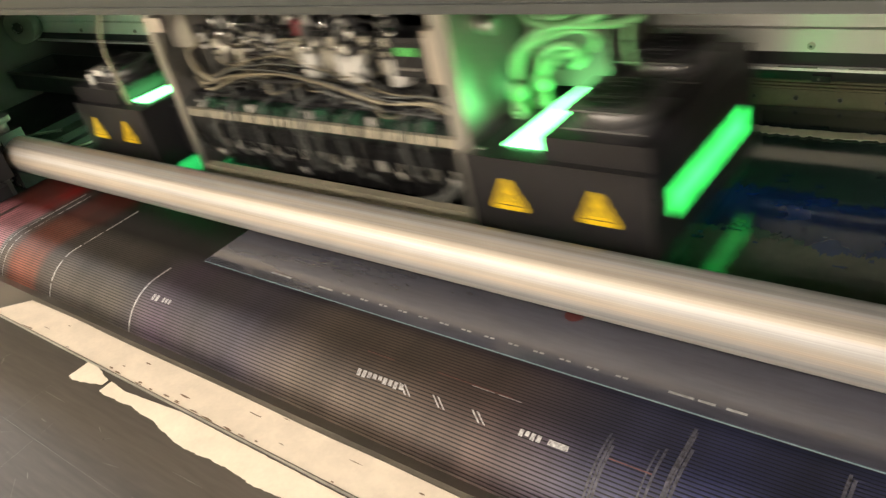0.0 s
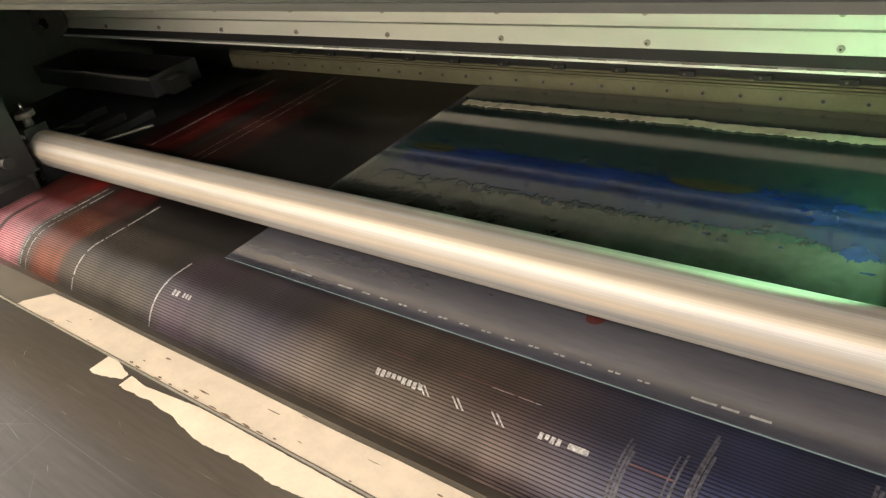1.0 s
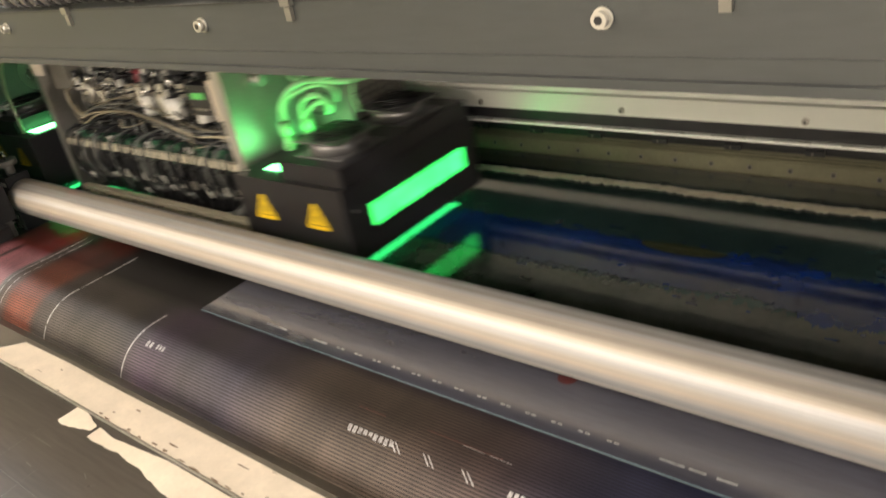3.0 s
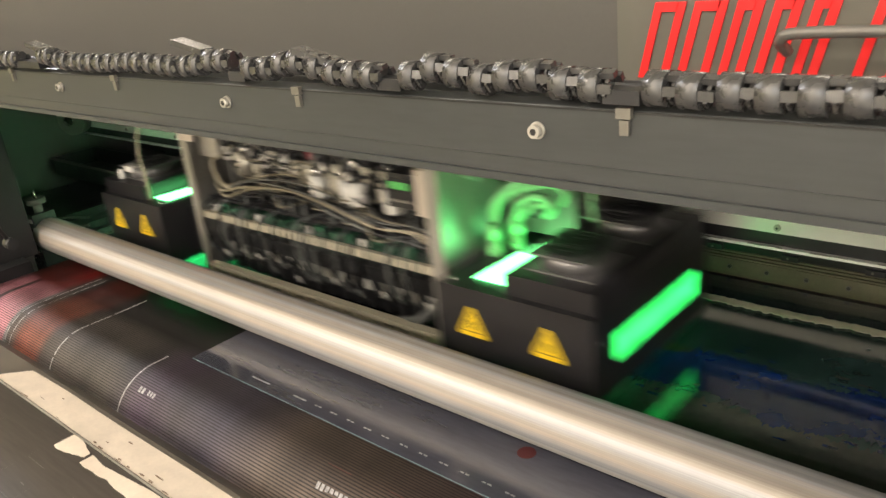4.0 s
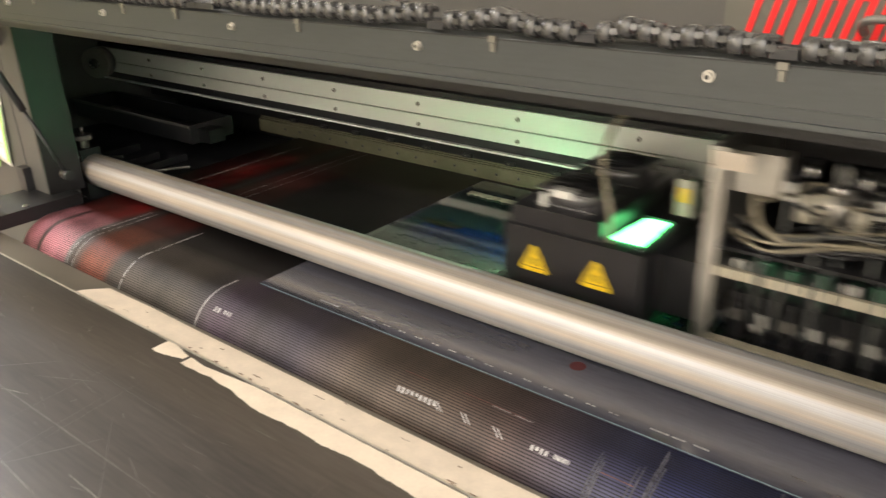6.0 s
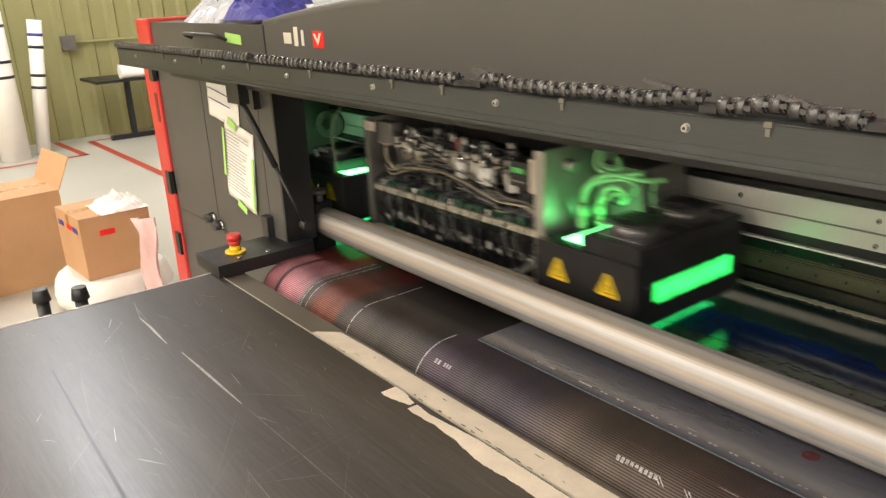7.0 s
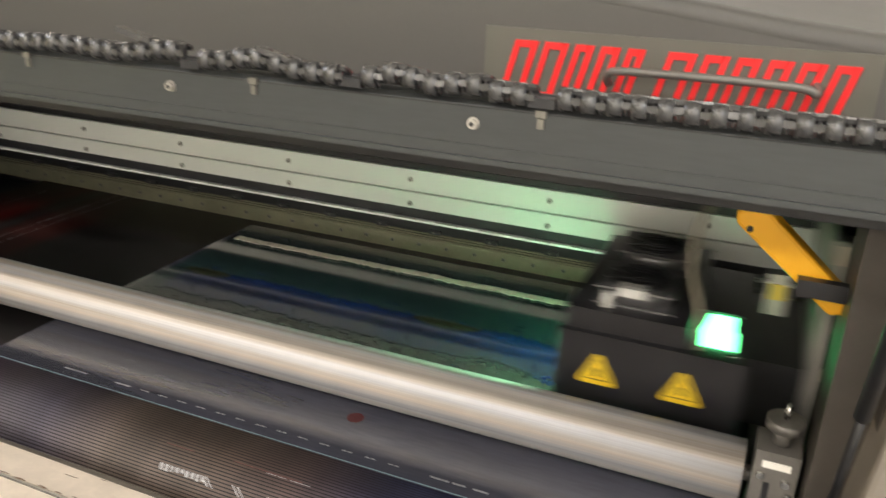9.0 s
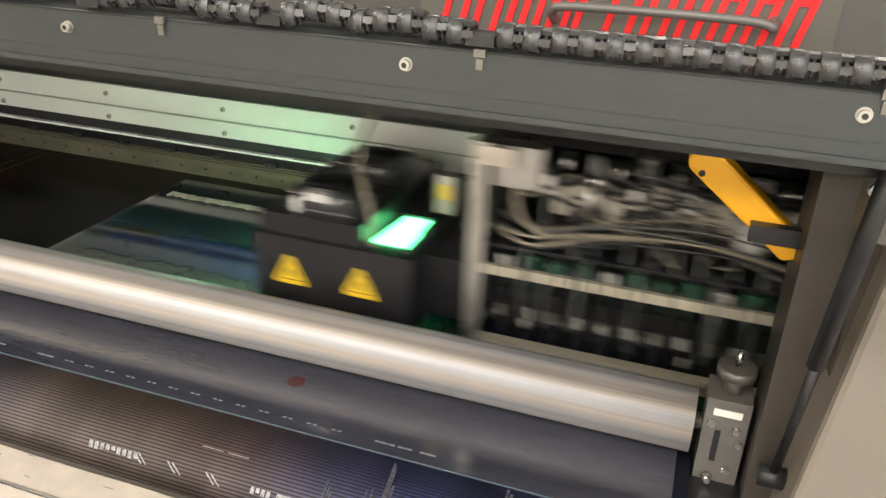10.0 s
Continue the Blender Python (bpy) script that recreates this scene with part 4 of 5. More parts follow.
ragged("torn_strip", -0.064, 1.2, lambda x: -0.381 - 0.012 * min(1, max(0, (x + 0.05) * 5)) - 0.008 * max(0, x - 0.3) + 0.007 * noise.noise(Vector((x * 9, 0, 0))) + 0.004 * noise.noise(Vector((x * 31, 1, 0))) + 0.006 * max(0, noise.noise(Vector((x * 70, 2, 0))) - 0.35), lambda x: -0.3545 - (0.012 * max(0, 1 - abs(x + 0.02) * 8)), TZ + 0.0010, M_CREAM, TAPE, 0.0015, 0.0008, "torn tape strip", seed=13)

# ---- inside at the left end ----
tray = part("service_tray", bbox(-1.90, -1.17, 0.42, 0.58, 0.900, 0.908, 0.002), M_BLACK, PRN, "black open service tray")
for q in ((-1.90, -1.17, 0.412, 0.420, 0.900, 0.962), (-1.90, -1.17, 0.572, 0.580, 0.900, 0.962), (-1.908, -1.90, 0.412, 0.58, 0.900, 0.962), (-1.17, -1.162, 0.412, 0.58, 0.900, 0.962)):
    part("tray_wall", bbox(*q, 0.002), M_BLACK, tray)
part("tray_rim", bbox(-1.908, -1.162, 0.406, 0.412, 0.955, 0.963, 0.001), M_PLATE, tray)
part("wiper", bbox(-1.19, -1.10, 0.44, 0.50, 0.905, 0.948, 0.008), M_DARK, tray)
for x0, y0, x1, y1 in ((-1.55, 0.10, -1.30, 0.24), (-1.36, 0.06, -1.22, 0.20), (-1.16, 0.10, -1.02, 0.30)):
    part("guide_rod", cyl(B(), (x0, y0, 0.876), (x1, y1, 0.880), 0.004, n=8), M_PLATE, PRN)
part("inner_shelf", box(B(), -1.93, -1.0, -0.03, 0.72, 0.80, 0.845), M_DARK, PRN)
for x, y0, y1 in ((-1.45, 0.10, 0.38), (-1.30, 0.08, 0.36), (-1.20, 0.14, 0.40)):
    part("slide_bar", bbox(x - 0.015, x + 0.015, y0, y1, 0.846, 0.868, 0.003), M_BLACK, PRN)
pu = part("pulley", bevel(cyl(B(), (-1.80, 0.50, 1.10), (-1.78, 0.46, 1.10), 0.055, n=28), 0.004, 2, 60), M_PLATE, PRN, "belt pulley")
part("hub", cyl(B(), (-1.78, 0.458, 1.10), (-1.777, 0.452, 1.10), 0.018, n=16), M_CHROME, pu)


# ---- print carriage (moves along the rail) ----
CAR = thing("print_carriage", "moving print carriage with ink heads and two glowing curing lamps", "print carriage")


def warning(x, parent, y=0.1145, z=0.991):
    t = part("warning_label", bevel(prism(B(), [(x - 0.026, z - 0.022), (x + 0.026, z - 0.022), (x + 0.029, z - 0.017), (x + 0.004, z + 0.030), (x - 0.004, z + 0.030), (x - 0.029, z - 0.017)], "y", y - 0.0012, y), 0.0004, 1), M_YELLOW, parent, "yellow warning triangle")
    for q in (-1, 1):
        part("printed_mark", prism(B(), [(x + q * 0.021, z - 0.0145), (x + q * 0.019, z - 0.0145), (x + q * 0.001, z + 0.021), (x + q * 0.0022, z + 0.0225)], "y", y - 0.0016, y - 0.0012), M_BLACK, t)
    part("printed_mark", prism(B(), [(x - 0.003, z - 0.008), (x + 0.003, z - 0.008), (x + 0.0035, z + 0.006), (x - 0.0035, z + 0.006)], "y", y - 0.0016, y - 0.0012), M_BLACK, t)
    part("printed_mark", prism(B(), [(x - 0.017, z - 0.014), (x + 0.017, z - 0.014), (x + 0.0165, z - 0.0125), (x - 0.0165, z - 0.0125)], "y", y - 0.0016, y - 0.0012), M_BLACK, t)


M_FAN = mat("cast_fan_grey", (0.17, 0.165, 0.165), 0.34, 0.55, 0.2, 30)


def fan(x, y, z, parent):
    bm = B()
    s, h = 0.058, 0.030
    box(bm, x - s, x + s, y - s, y + s, z, z + 0.003)
    box(bm, x - s, x + s, y - s, y + s, z + h - 0.003, z + h)
    cyl(bm, (x, y, z + 0.003), (x, y, z + h - 0.003), s * 0.96, n=28)
    f = part("fan", bevel(bm, 0.001, 1, 60), M_FAN, parent, "grey cooling fan")
    part("fan_opening", cyl(B(), (x, y, z + h), (x, y, z + h + 0.0012), s * 0.84, n=28), M_BLACK, f)
    hub = part("fan_hub", cyl(B(), (x, y, z + h), (x, y, z + h + 0.005), 0.018, n=20), M_BLACK, f)
    for k in range(7):
        ob = part("blade", box(B(), 0.016, 0.050, -0.009, 0.009, 0.0, 0.0015), M_BLACK, f)
        ob.matrix_basis = Matrix.Translation((x, y, z + h + 0.0018)) @ Matrix.Rotation(k * 6.283 / 7, 4, "Z") @ Matrix.Rotation(0.2, 4, "X")
    for k in range(3):
        bm = B()
        tube(bm, [(x + (0.014 + 0.014 * k) * math.cos(a * 0.5236), y + (0.014 + 0.014 * k) * math.sin(a * 0.5236), z + h + 0.0065) for a in range(13)], 0.0008, 5)
        part("guard_ring", bm, M_DARK, f)


def lamp_box(x0, x1, slit_x, s, top0, top1, tier, deep):
    """A curing lamp housing; the glowing slit is in the face that looks along s."""
    b = part("lamp_housing", bbox(x0, x1, 0.115, 0.50, 0.905, 1.053, 0.003), M_LAMPBOX, CAR, "black curing lamp housing with warning labels")
    t = part("upper_tier", bbox(tier[0], tier[1], 0.128, 0.49, 1.053, 1.088, 0.003), M_LAMPBOX, b)
    for y in (0.215, 0.385):
        fan((tier[0] + tier[1]) / 2, y, 1.088, t)
    part("glow_slit", bbox(min(slit_x, slit_x + 0.0015 * s), max(slit_x, slit_x + 0.0015 * s), 0.177, 0.455, 0.959, 1.001, 0.0003), M_GREEN if s > 0 else M_GREENHOT, b, "bright green glowing slit")
    part("top_window", prism(B(), [(top0, 0.152), (top1, 0.152), (top1, deep - 0.06), (top1 - 0.004, deep - 0.056), (top1 - 0.004, deep), (top0 + 0.012, deep), (top0 + 0.004, deep - 0.07)], "z", 1.0535, 1.0555), M_GREENTOP, b, "glowing white-green lamp window")
    part("window_rim", prism(B(), [(top0 - 0.006, deep), (top1 + 0.004, deep), (top1 + 0.004, 0.43), (top0 + 0.006, 0.43)], "z", 1.0535, 1.060), M_LAMPBOX, b)
    part("under_glow", box(B(), x0 + 0.03, x1 - 0.05, 0.15, 0.47, 0.9035, 0.9048), M_UNDER, b)
    for dx in (0.02, x1 - x0 - 0.02):
        part("screw", cyl(B(), (x0 + dx, 0.135, 1.053), (x0 + dx, 0.135, 1.056), 0.004, n=10), M_CHROME, b)
    return b, t


LB, LT = lamp_box(-0.082, 0.196, -0.082, -1, 0.120, 0.174, (-0.076, 0.112), 0.275)
warning(-0.0165, LB)
warning(0.1115, LB)
RB, RT = lamp_box(1.066, 1.3605, 1.3605, 1, 1.122, 1.188, (1.196, 1.358), 0.385)
warning(1.1385, RB)
warning(1.284, RB)
part("screw", cyl(B(), (1.3605, 0.14, 1.005), (1.363, 0.14, 1.005), 0.004, n=10), M_CHROME, RB)
# clear fitting and hose on the small lamp box
part("fitting", bevel(cyl(B(), (-0.02, 0.15, 1.078), (-0.02, 0.15, 1.112), 0.007, n=12), 0.001), M_FROST, LT)
part("fitting", bbox(-0.005, 0.035, 0.152, 0.18, 1.108, 1.122, 0.003), M_FROST, LT)
part("light_hose", tube(B(), [(0.124, 0.138, 1.050), (0.118, 0.140, 1.11), (0.096, 0.15, 1.18), (0.098, 0.17, 1.24), (0.13, 0.20, 1.28), (0.23, 0.25, 1.30)], 0.0045), M_HOSE, LB)
part("connector", bbox(0.205, 0.233, 0.21, 0.235, 1.10, 1.165, 0.002), M_ALU, LB)
part("connector_label", bbox(0.210, 0.228, 0.2085, 0.21, 1.125, 1.15, 0.0003), M_YELLOW, LB)
part("neck_block", bbox(0.196, 0.278, 0.19, 0.46, 0.92, 1.03, 0.003), M_DARK, CAR)

# head frame
M_IVBAR = mat("ivory_bar", (0.62, 0.57, 0.44), 0.4, 0.2, 0.15, 20)
FY = 0.160
FX0, FX1 = 0.276, 1.045
fr = part("head_frame", bbox(FX0, FX0 + 0.024, FY, FY + 0.006, 0.892, 1.246, 0.001), M_ALU, CAR, "aluminium head frame post")
part("side_plate", bbox(FX0, FX0 + 0.005, FY + 0.006, 0.52, 0.892, 1.246, 0.001), M_ALU, fr)
fr2 = part("head_frame", bbox(FX1 - 0.028, FX1 + 0.004, FY, FY + 0.006, 0.892, 1.246, 0.001), M_ALU, CAR, "aluminium head frame post")
part("side_plate", bbox(FX1 - 0.002, FX1 + 0.004, FY + 0.006, 0.52, 0.892, 1.248, 0.001), M_ALU, fr2)
part("shelf_bar", bbox(FX0 + 0.026, FX1 - 0.028, FY + 0.004, FY + 0.014, 1.030, 1.046, 0.0015), M_IVBAR, CAR, "pale aluminium shelf bar")
part("bottom_bar", bbox(FX0 + 0.026, FX1 - 0.028, FY - 0.004, FY + 0.014, 0.894, 0.918, 0.0015), M_IVBAR, CAR, "pale lower frame bar")
part("top_plate", bbox(FX0, FX1, FY + 0.10, 0.54, 1.248, 1.254, 0.001), M_DARK, CAR)
part("rear_plate", bbox(FX0 + 0.005, FX1 - 0.002, 0.50, 0.506, 0.892, 1.24, 0.001), M_DARK, CAR)
part("name_label", bbox(FX0 + 0.002, FX0 + 0.062, FY - 0.002, FY, 1.212, 1.240, 0.0004), M_CREAM, fr)
part("corner_block", bbox(FX0 + 0.026, FX0 + 0.10, FY + 0.03, FY + 0.07, 1.17, 1.236, 0.002), M_ALU, CAR)
part("bracket_tab", bbox(1.045, 1.09, FY, FY + 0.05, 1.02, 1.034, 0.002), M_ALU, fr2)
for i, x in enumerate([FX0 + 0.05 + 0.038 * k for k in range(18)]):
    part("screw", cyl(B(), (x, FY - 0.004, 0.906), (x, FY - 0.007, 0.906), 0.003, n=8), M_CHROME if i % 3 else M_DARK, CAR)

rc_ = random.Random(21)
# print heads: row of dark units with cables dropping in front
for k in range(16):
    x = FX0 + 0.052 + k * 0.0418
    h = part("print_head", bbox(x - 0.014, x + 0.014, 0.215, 0.32, 0.892, 0.985, 0.003), M_DARK, CAR, "black ink print head")
    part("head_tab", bbox(x - 0.008, x + 0.008, 0.21, 0.2145, 0.935, 0.955, 0.001), M_FROST if k % 2 else M_ALU, h)
    part("head_board", bbox(x - 0.002, x + 0.002, 0.23, 0.31, 0.985, 1.06, 0.0006), mat("green_board", (0.02, 0.085, 0.045), 0.4, 0, 0.2, 30) if k == 0 else bpy.data.materials["green_board"], h)
for k in range(34):
    x = FX0 + 0.045 + k * 0.0203 + rc_.uniform(-0.006, 0.006)
    zt, zb = rc_.uniform(1.050, 1.072), rc_.uniform(0.925, 0.955)
    y = FY + rc_.uniform(-0.008, 0.004)
    r = rc_.uniform(0.0022, 0.0034)
    dx = rc_.uniform(-0.012, 0.012)
    c = part("ink_tube", tube(B(), [(x + dx, 0.26, zt - 0.012), (x + dx * 0.6, 0.215, zt + 0.004), (x + dx * 0.2, y + 0.012, zt), (x, y - 0.002, zt - 0.028), (x - dx * 0.3, y, (zt + zb) / 2 - 0.01), (x - dx * 0.5, y + 0.02, zb)], r, 7), rc_.choice((M_HOSEDARK, M_HOSEDARK, M_HOSEDARK, M_HOSEGREY)), CAR)
    if k % 3 == 0:
        part("tube_clip", cyl(B(), (x - dx * 0.45, y + 0.014, zb + 0.006), (x - dx * 0.4, y + 0.006, zb + 0.022), r * 1.25, n=10), M_FROST if k % 2 else M_HOSEGREY, c)
M_IVORY = mat("ivory_plastic", (0.56, 0.53, 0.44), 0.35, 0, 0.15, 40)
# upper bay: dark back, reservoirs, white caps, fittings
part("upper_shelf", bbox(FX0 + 0.01, FX1 - 0.01, 0.20, 0.48, 1.062, 1.068, 0.001), M_DARK, CAR)
part("manifold", bbox(FX0 + 0.14, FX1 - 0.12, 0.27, 0.31, 1.145, 1.165, 0.002), M_ALU, CAR)
for k in range(13):
    x = FX0 + 0.135 + k * 0.040 + rc_.uniform(-0.006, 0.006)
    big = k in (7, 9, 10, 12)
    r = rc_.uniform(0.016, 0.019) if big else rc_.uniform(0.010, 0.015)
    z = rc_.uniform(1.145, 1.155) if big else rc_.uniform(1.150, 1.170)
    y = rc_.uniform(0.195, 0.215) if big else rc_.uniform(0.205, 0.24)
    c = part("reservoir", bevel(cyl(B(), (x, y, z - 0.028), (x, y, z + 0.018), r, n=18), 0.003, 2, 60), M_WHITE if big else (M_IVORY if k % 3 != 1 else M_ALU), CAR, "white plastic ink reservoir" if big else "")
    part("cap", bevel(cyl(B(), (x, y, z + 0.018), (x, y, z + 0.034), r * 0.75, n=16), 0.002, 1, 60), M_CHROME if k % 2 else M_BLACK, c)
    part("stem", cyl(B(), (x, y, z + 0.034), (x, y, z + 0.066), r * 0.4, n=12), M_HOSEGREY if k % 2 else M_CHROME, c)
    part("top_valve", bevel(cyl(B(), (x, y + 0.01, 1.200), (x, y + 0.01, 1.228), 0.009, n=14), 0.002, 1, 60), M_FROST if k % 2 else M_BLACK, c)
for k in range(46):
    x = FX0 + 0.05 + rc_.uniform(0, 0.60)
    l = rc_.uniform(0.05, 0.22)
    z = rc_.uniform(1.075, 1.20)
    y = FY + rc_.uniform(0.03, 0.07)
    pts = [(min(FX1 - 0.03, x + l * u), y + rc_.uniform(-0.012, 0.012), z + 0.03 * math.sin(3.1 * u + k) + rc_.uniform(-0.012, 0.012)) for u in (0, 0.25, 0.5, 0.75, 1.0)]
    pts = [(pts[0][0], 0.29, pts[0][2] + 0.01)] + pts + [(pts[-1][0], 0.29, pts[-1][2] - 0.01)]
    part("hose", tube(B(), pts, rc_.uniform(0.0014, 0.0026), 7), rc_.choice((M_HOSE, M_HOSEGREY, M_HOSEDARK, M_HOSEDARK, M_HOSEDARK)), CAR)
for k in range(15):
    x = FX0 + 0.115 + k * 0.040 + rc_.uniform(-0.008, 0.008)
    y = FY + rc_.uniform(0.035, 0.06)
    z = rc_.uniform(1.155, 1.175)
    v = part("valve", bevel(cyl(B(), (x, y, z), (x, y, z + 0.030), 0.0085, n=14), 0.0015, 1, 60), rc_.choice((M_IVORY, M_IVORY, M_WHITE, M_ALU)), CAR)
    part("valve_top", bevel(cyl(B(), (x, y, z + 0.030), (x, y, z + 0.046), 0.0065, n=12), 0.001, 1, 60), M_BLACK, v)
    part("valve_ring", cyl(B(), (x, y, z + 0.008), (x, y, z + 0.013), 0.0098, n=14), M_DARK, v)
    part("valve_foot", cyl(B(), (x, y, 1.068), (x, y, z), 0.003, n=8), M_HOSEGREY, v)
for k in range(16):
    x = FX0 + 0.06 + k * 0.041
    part("connector_clip", bbox(x - 0.009, x + 0.009, FY + 0.016, FY + 0.024, 1.046, 1.060 + 0.006 * (k % 2), 0.001), bpy.data.materials["green_board"] if k % 4 else M_FROST, CAR)
# the long sagging loom
for dz, dy, r, m_ in ((0, 0, 0.0026, M_HOSE), (0.005, 0.004, 0.0018, M_HOSEGREY), (-0.004, 0.003, 0.0024, M_HOSE), (0.012, 0.009, 0.0018, M_HOSEGREY), (-0.011, 0.006, 0.0026, M_HOSEDARK), (0.02, 0.012, 0.0016, M_HOSE), (-0.016, 0.010, 0.002, M_HOSEGREY)):
    line = ((0.03, 0.05, 1.10), (0.10, 0.028, 1.088), (0.20, 0.022, 1.122), (0.34, 0.02, 1.135), (0.46, 0.022, 1.115), (0.58, 0.026, 1.088), (0.68, 0.03, 1.085), (0.71, 0.05, 1.05))
    part("hose_loom", tube(B(), [(FX0 + lx_ + rc_.uniform(-0.008, 0.008), FY + ly_ + dy, lz_ + dz + rc_.uniform(-0.009, 0.009)) for lx_, ly_, lz_ in line], r, 8), m_, CAR)
part("white_hose", tube(B(), [(FX0 + 0.08, FY + 0.05, 1.225), (FX0 + 0.065, FY + 0.035, 1.17), (FX0 + 0.075, FY + 0.03, 1.125), (FX0 + 0.115, FY + 0.035, 1.098)], 0.006), M_HOSE, CAR)
part("corner_hose", tube(B(), [(FX1 - 0.15, FY + 0.02, 0.905), (FX1 - 0.09, FY + 0.018, 0.925), (FX1 - 0.04, FY + 0.016, 0.968)], 0.009), M_HOSEGREY, CAR)
part("red_cap", bevel(cyl(B(), (FX0 + 0.40, FY + 0.05, 1.195), (FX0 + 0.40, FY + 0.05, 1.222), 0.011, n=14), 0.002, 1, 60), mat("dark_red_plastic", (0.20, 0.02, 0.03), 0.35), CAR)
# temperature meter
mb = part("meter", bbox(FX1 - 0.115, FX1 - 0.045, FY - 0.002, FY + 0.05, 1.150, 1.212, 0.003), M_BLACK, CAR, "black meter with green digits")
part("meter_mount", bbox(FX1 - 0.044, FX1 - 0.026, FY, FY + 0.06, 1.14, 1.222, 0.002), M_CREAM, CAR)
part("meter_window", bbox(FX1 - 0.108, FX1 - 0.052, FY - 0.0035, FY - 0.002, 1.178, 1.203, 0.0005), M_HOSEDARK, mb)
for k in range(5):
    part("digit_bar", box(B(), FX1 - 0.101 + k * 0.0085, FX1 - 0.0955 + k * 0.0085, FY - 0.0045, FY - 0.0035, 1.184, 1.197), M_DIGIT, mb)
for k in range(4):
    part("button", cyl(B(), (FX1 - 0.10 + k * 0.013, FY - 0.002, 1.163), (FX1 - 0.10 + k * 0.013, FY - 0.004, 1.163), 0.003, n=8), M_ALU, mb)
# driver box and hoses above the larger lamp
db = part("driver_box", bbox(1.066, 1.200, 0.335, 0.49, 1.070, 1.195, 0.003), M_PLATE, CAR, "perforated metal driver box")
for i in range(4):
    for j in range(5):
        part("vent_hole", cyl(B(), (1.2002, 0.36 + j * 0.022, 1.10 + i * 0.014), (1.201, 0.36 + j * 0.022, 1.10 + i * 0.014), 0.004, n=8), M_BLACK, db)
        part("vent_hole", cyl(B(), (1.082 + j * 0.013, 0.3348, 1.10 + i * 0.014), (1.082 + j * 0.013, 0.334, 1.10 + i * 0.014), 0.004, n=8), M_BLACK, db)
# pale hoses: the curing lamp's green light is put into their colour
M_LITHOSE = mat("green_lit_hose", (0.26, 0.58, 0.27), 0.35, 0, 0.15, 30)
for x, y in ((1.088, 0.25), (1.106, 0.29)):
    bm = cyl(B(), (x, y, 1.036), (x, y, 1.085), 0.011, n=16)
    cyl(bm, (x, y, 1.06), (x, y, 1.068), 0.014, n=16)
    cyl(bm, (x, y, 1.085), (x, y, 1.112), 0.014, 0.012, n=16)
    part("hose_socket", bm, M_LITHOSE, CAR)
for k, pts in enumerate((
    [(1.135, 0.25, 1.115), (1.14, 0.25, 1.145), (1.165, 0.26, 1.175), (1.20, 0.28, 1.188), (1.27, 0.31, 1.18), (1.31, 0.33, 1.185)],
    [(1.138, 0.252, 1.115), (1.15, 0.255, 1.15), (1.175, 0.27, 1.168), (1.22, 0.29, 1.178), (1.25, 0.30, 1.165), (1.235, 0.31, 1.14)],
    [(1.165, 0.275, 1.115), (1.175, 0.275, 1.145), (1.205, 0.285, 1.158), (1.225, 0.30, 1.138), (1.21, 0.31, 1.118)],
    [(1.168, 0.278, 1.115), (1.19, 0.285, 1.135), (1.21, 0.295, 1.142), (1.215, 0.30, 1.125), (1.20, 0.31, 1.112)],
    [(1.15, 0.30, 1.245), (1.142, 0.29, 1.215), (1.16, 0.28, 1.193), (1.21, 0.29, 1.187), (1.27, 0.30, 1.20)],
    [(1.165, 0.30, 1.245), (1.165, 0.285, 1.215), (1.185, 0.28, 1.20), (1.215, 0.285, 1.205), (1.20, 0.30, 1.225)],
    [(1.175, 0.31, 1.245), (1.19, 0.30, 1.22), (1.205, 0.29, 1.21)],
)):
    part("lamp_hose", tube(B(), [(hx - 0.047, hy, hz) for hx, hy, hz in pts], 0.0062 if k in (0, 2, 4) else 0.0042), M_LITHOSE, CAR)
part("lamp_cable", tube(B(), [(1.258, 0.30, 1.185), (1.256, 0.295, 1.16), (1.258, 0.30, 1.125)], 0.0045), M_LITHOSE, CAR)
part("lock_knob", bevel(cyl(B(), (1.049, 0.24, 1.205), (1.072, 0.24, 1.200), 0.014, n=14), 0.002, 1, 60), M_ALU, CAR)
part("carrier", bbox(FX0 + 0.05, FX1 - 0.05, 0.50, 0.552, 1.03, 1.15, 0.003), M_DARK, CAR)


# ---- small things ----
def sheet_of_paper(name, cx, cz, w, h, tilt, label, n_lines, seed):
    rnd = random.Random(seed)
    t = thing(name, label, "paper sheet")
    t.matrix_basis = pose(cx, CY - 0.0015, cz, 0, tilt, 0)
    bm = B()
    n = 10
    vs = [[bm.verts.new((-w / 2 + w * i / n, -0.002 - 0.006 * abs(noise.noise(Vector((i * 0.4, j * 0.4, seed)))), -h / 2 + h * j / n)) for i in range(n + 1)] for j in range(n + 1)]
    for j in range(n):
        for i in range(n):
            bm.faces.new((vs[j][i], vs[j][i + 1], vs[j + 1][i + 1], vs[j + 1][i])).smooth = True
    r = bmesh.ops.extrude_face_region(bm, geom=bm.faces[:])
    bmesh.ops.translate(bm, verts=[v for v in r["geom"] if isinstance(v, bmesh.types.BMVert)], vec=(0, 0.0004, 0))
    part("page", bm, M_PAPER, t)
    for k in range(n_lines):
        z = h / 2 - 0.03 - k * (h - 0.06) / n_lines
        l = w * rnd.uniform(0.45, 0.8)
        part("printed_bar", box(B(), -w / 2 + 0.02, -w / 2 + 0.02 + l, -0.0095, -0.0090, z - 0.0016, z + 0.0016), M_GREY if n_lines > 6 else M_BLUEPRINT, t)
    return t


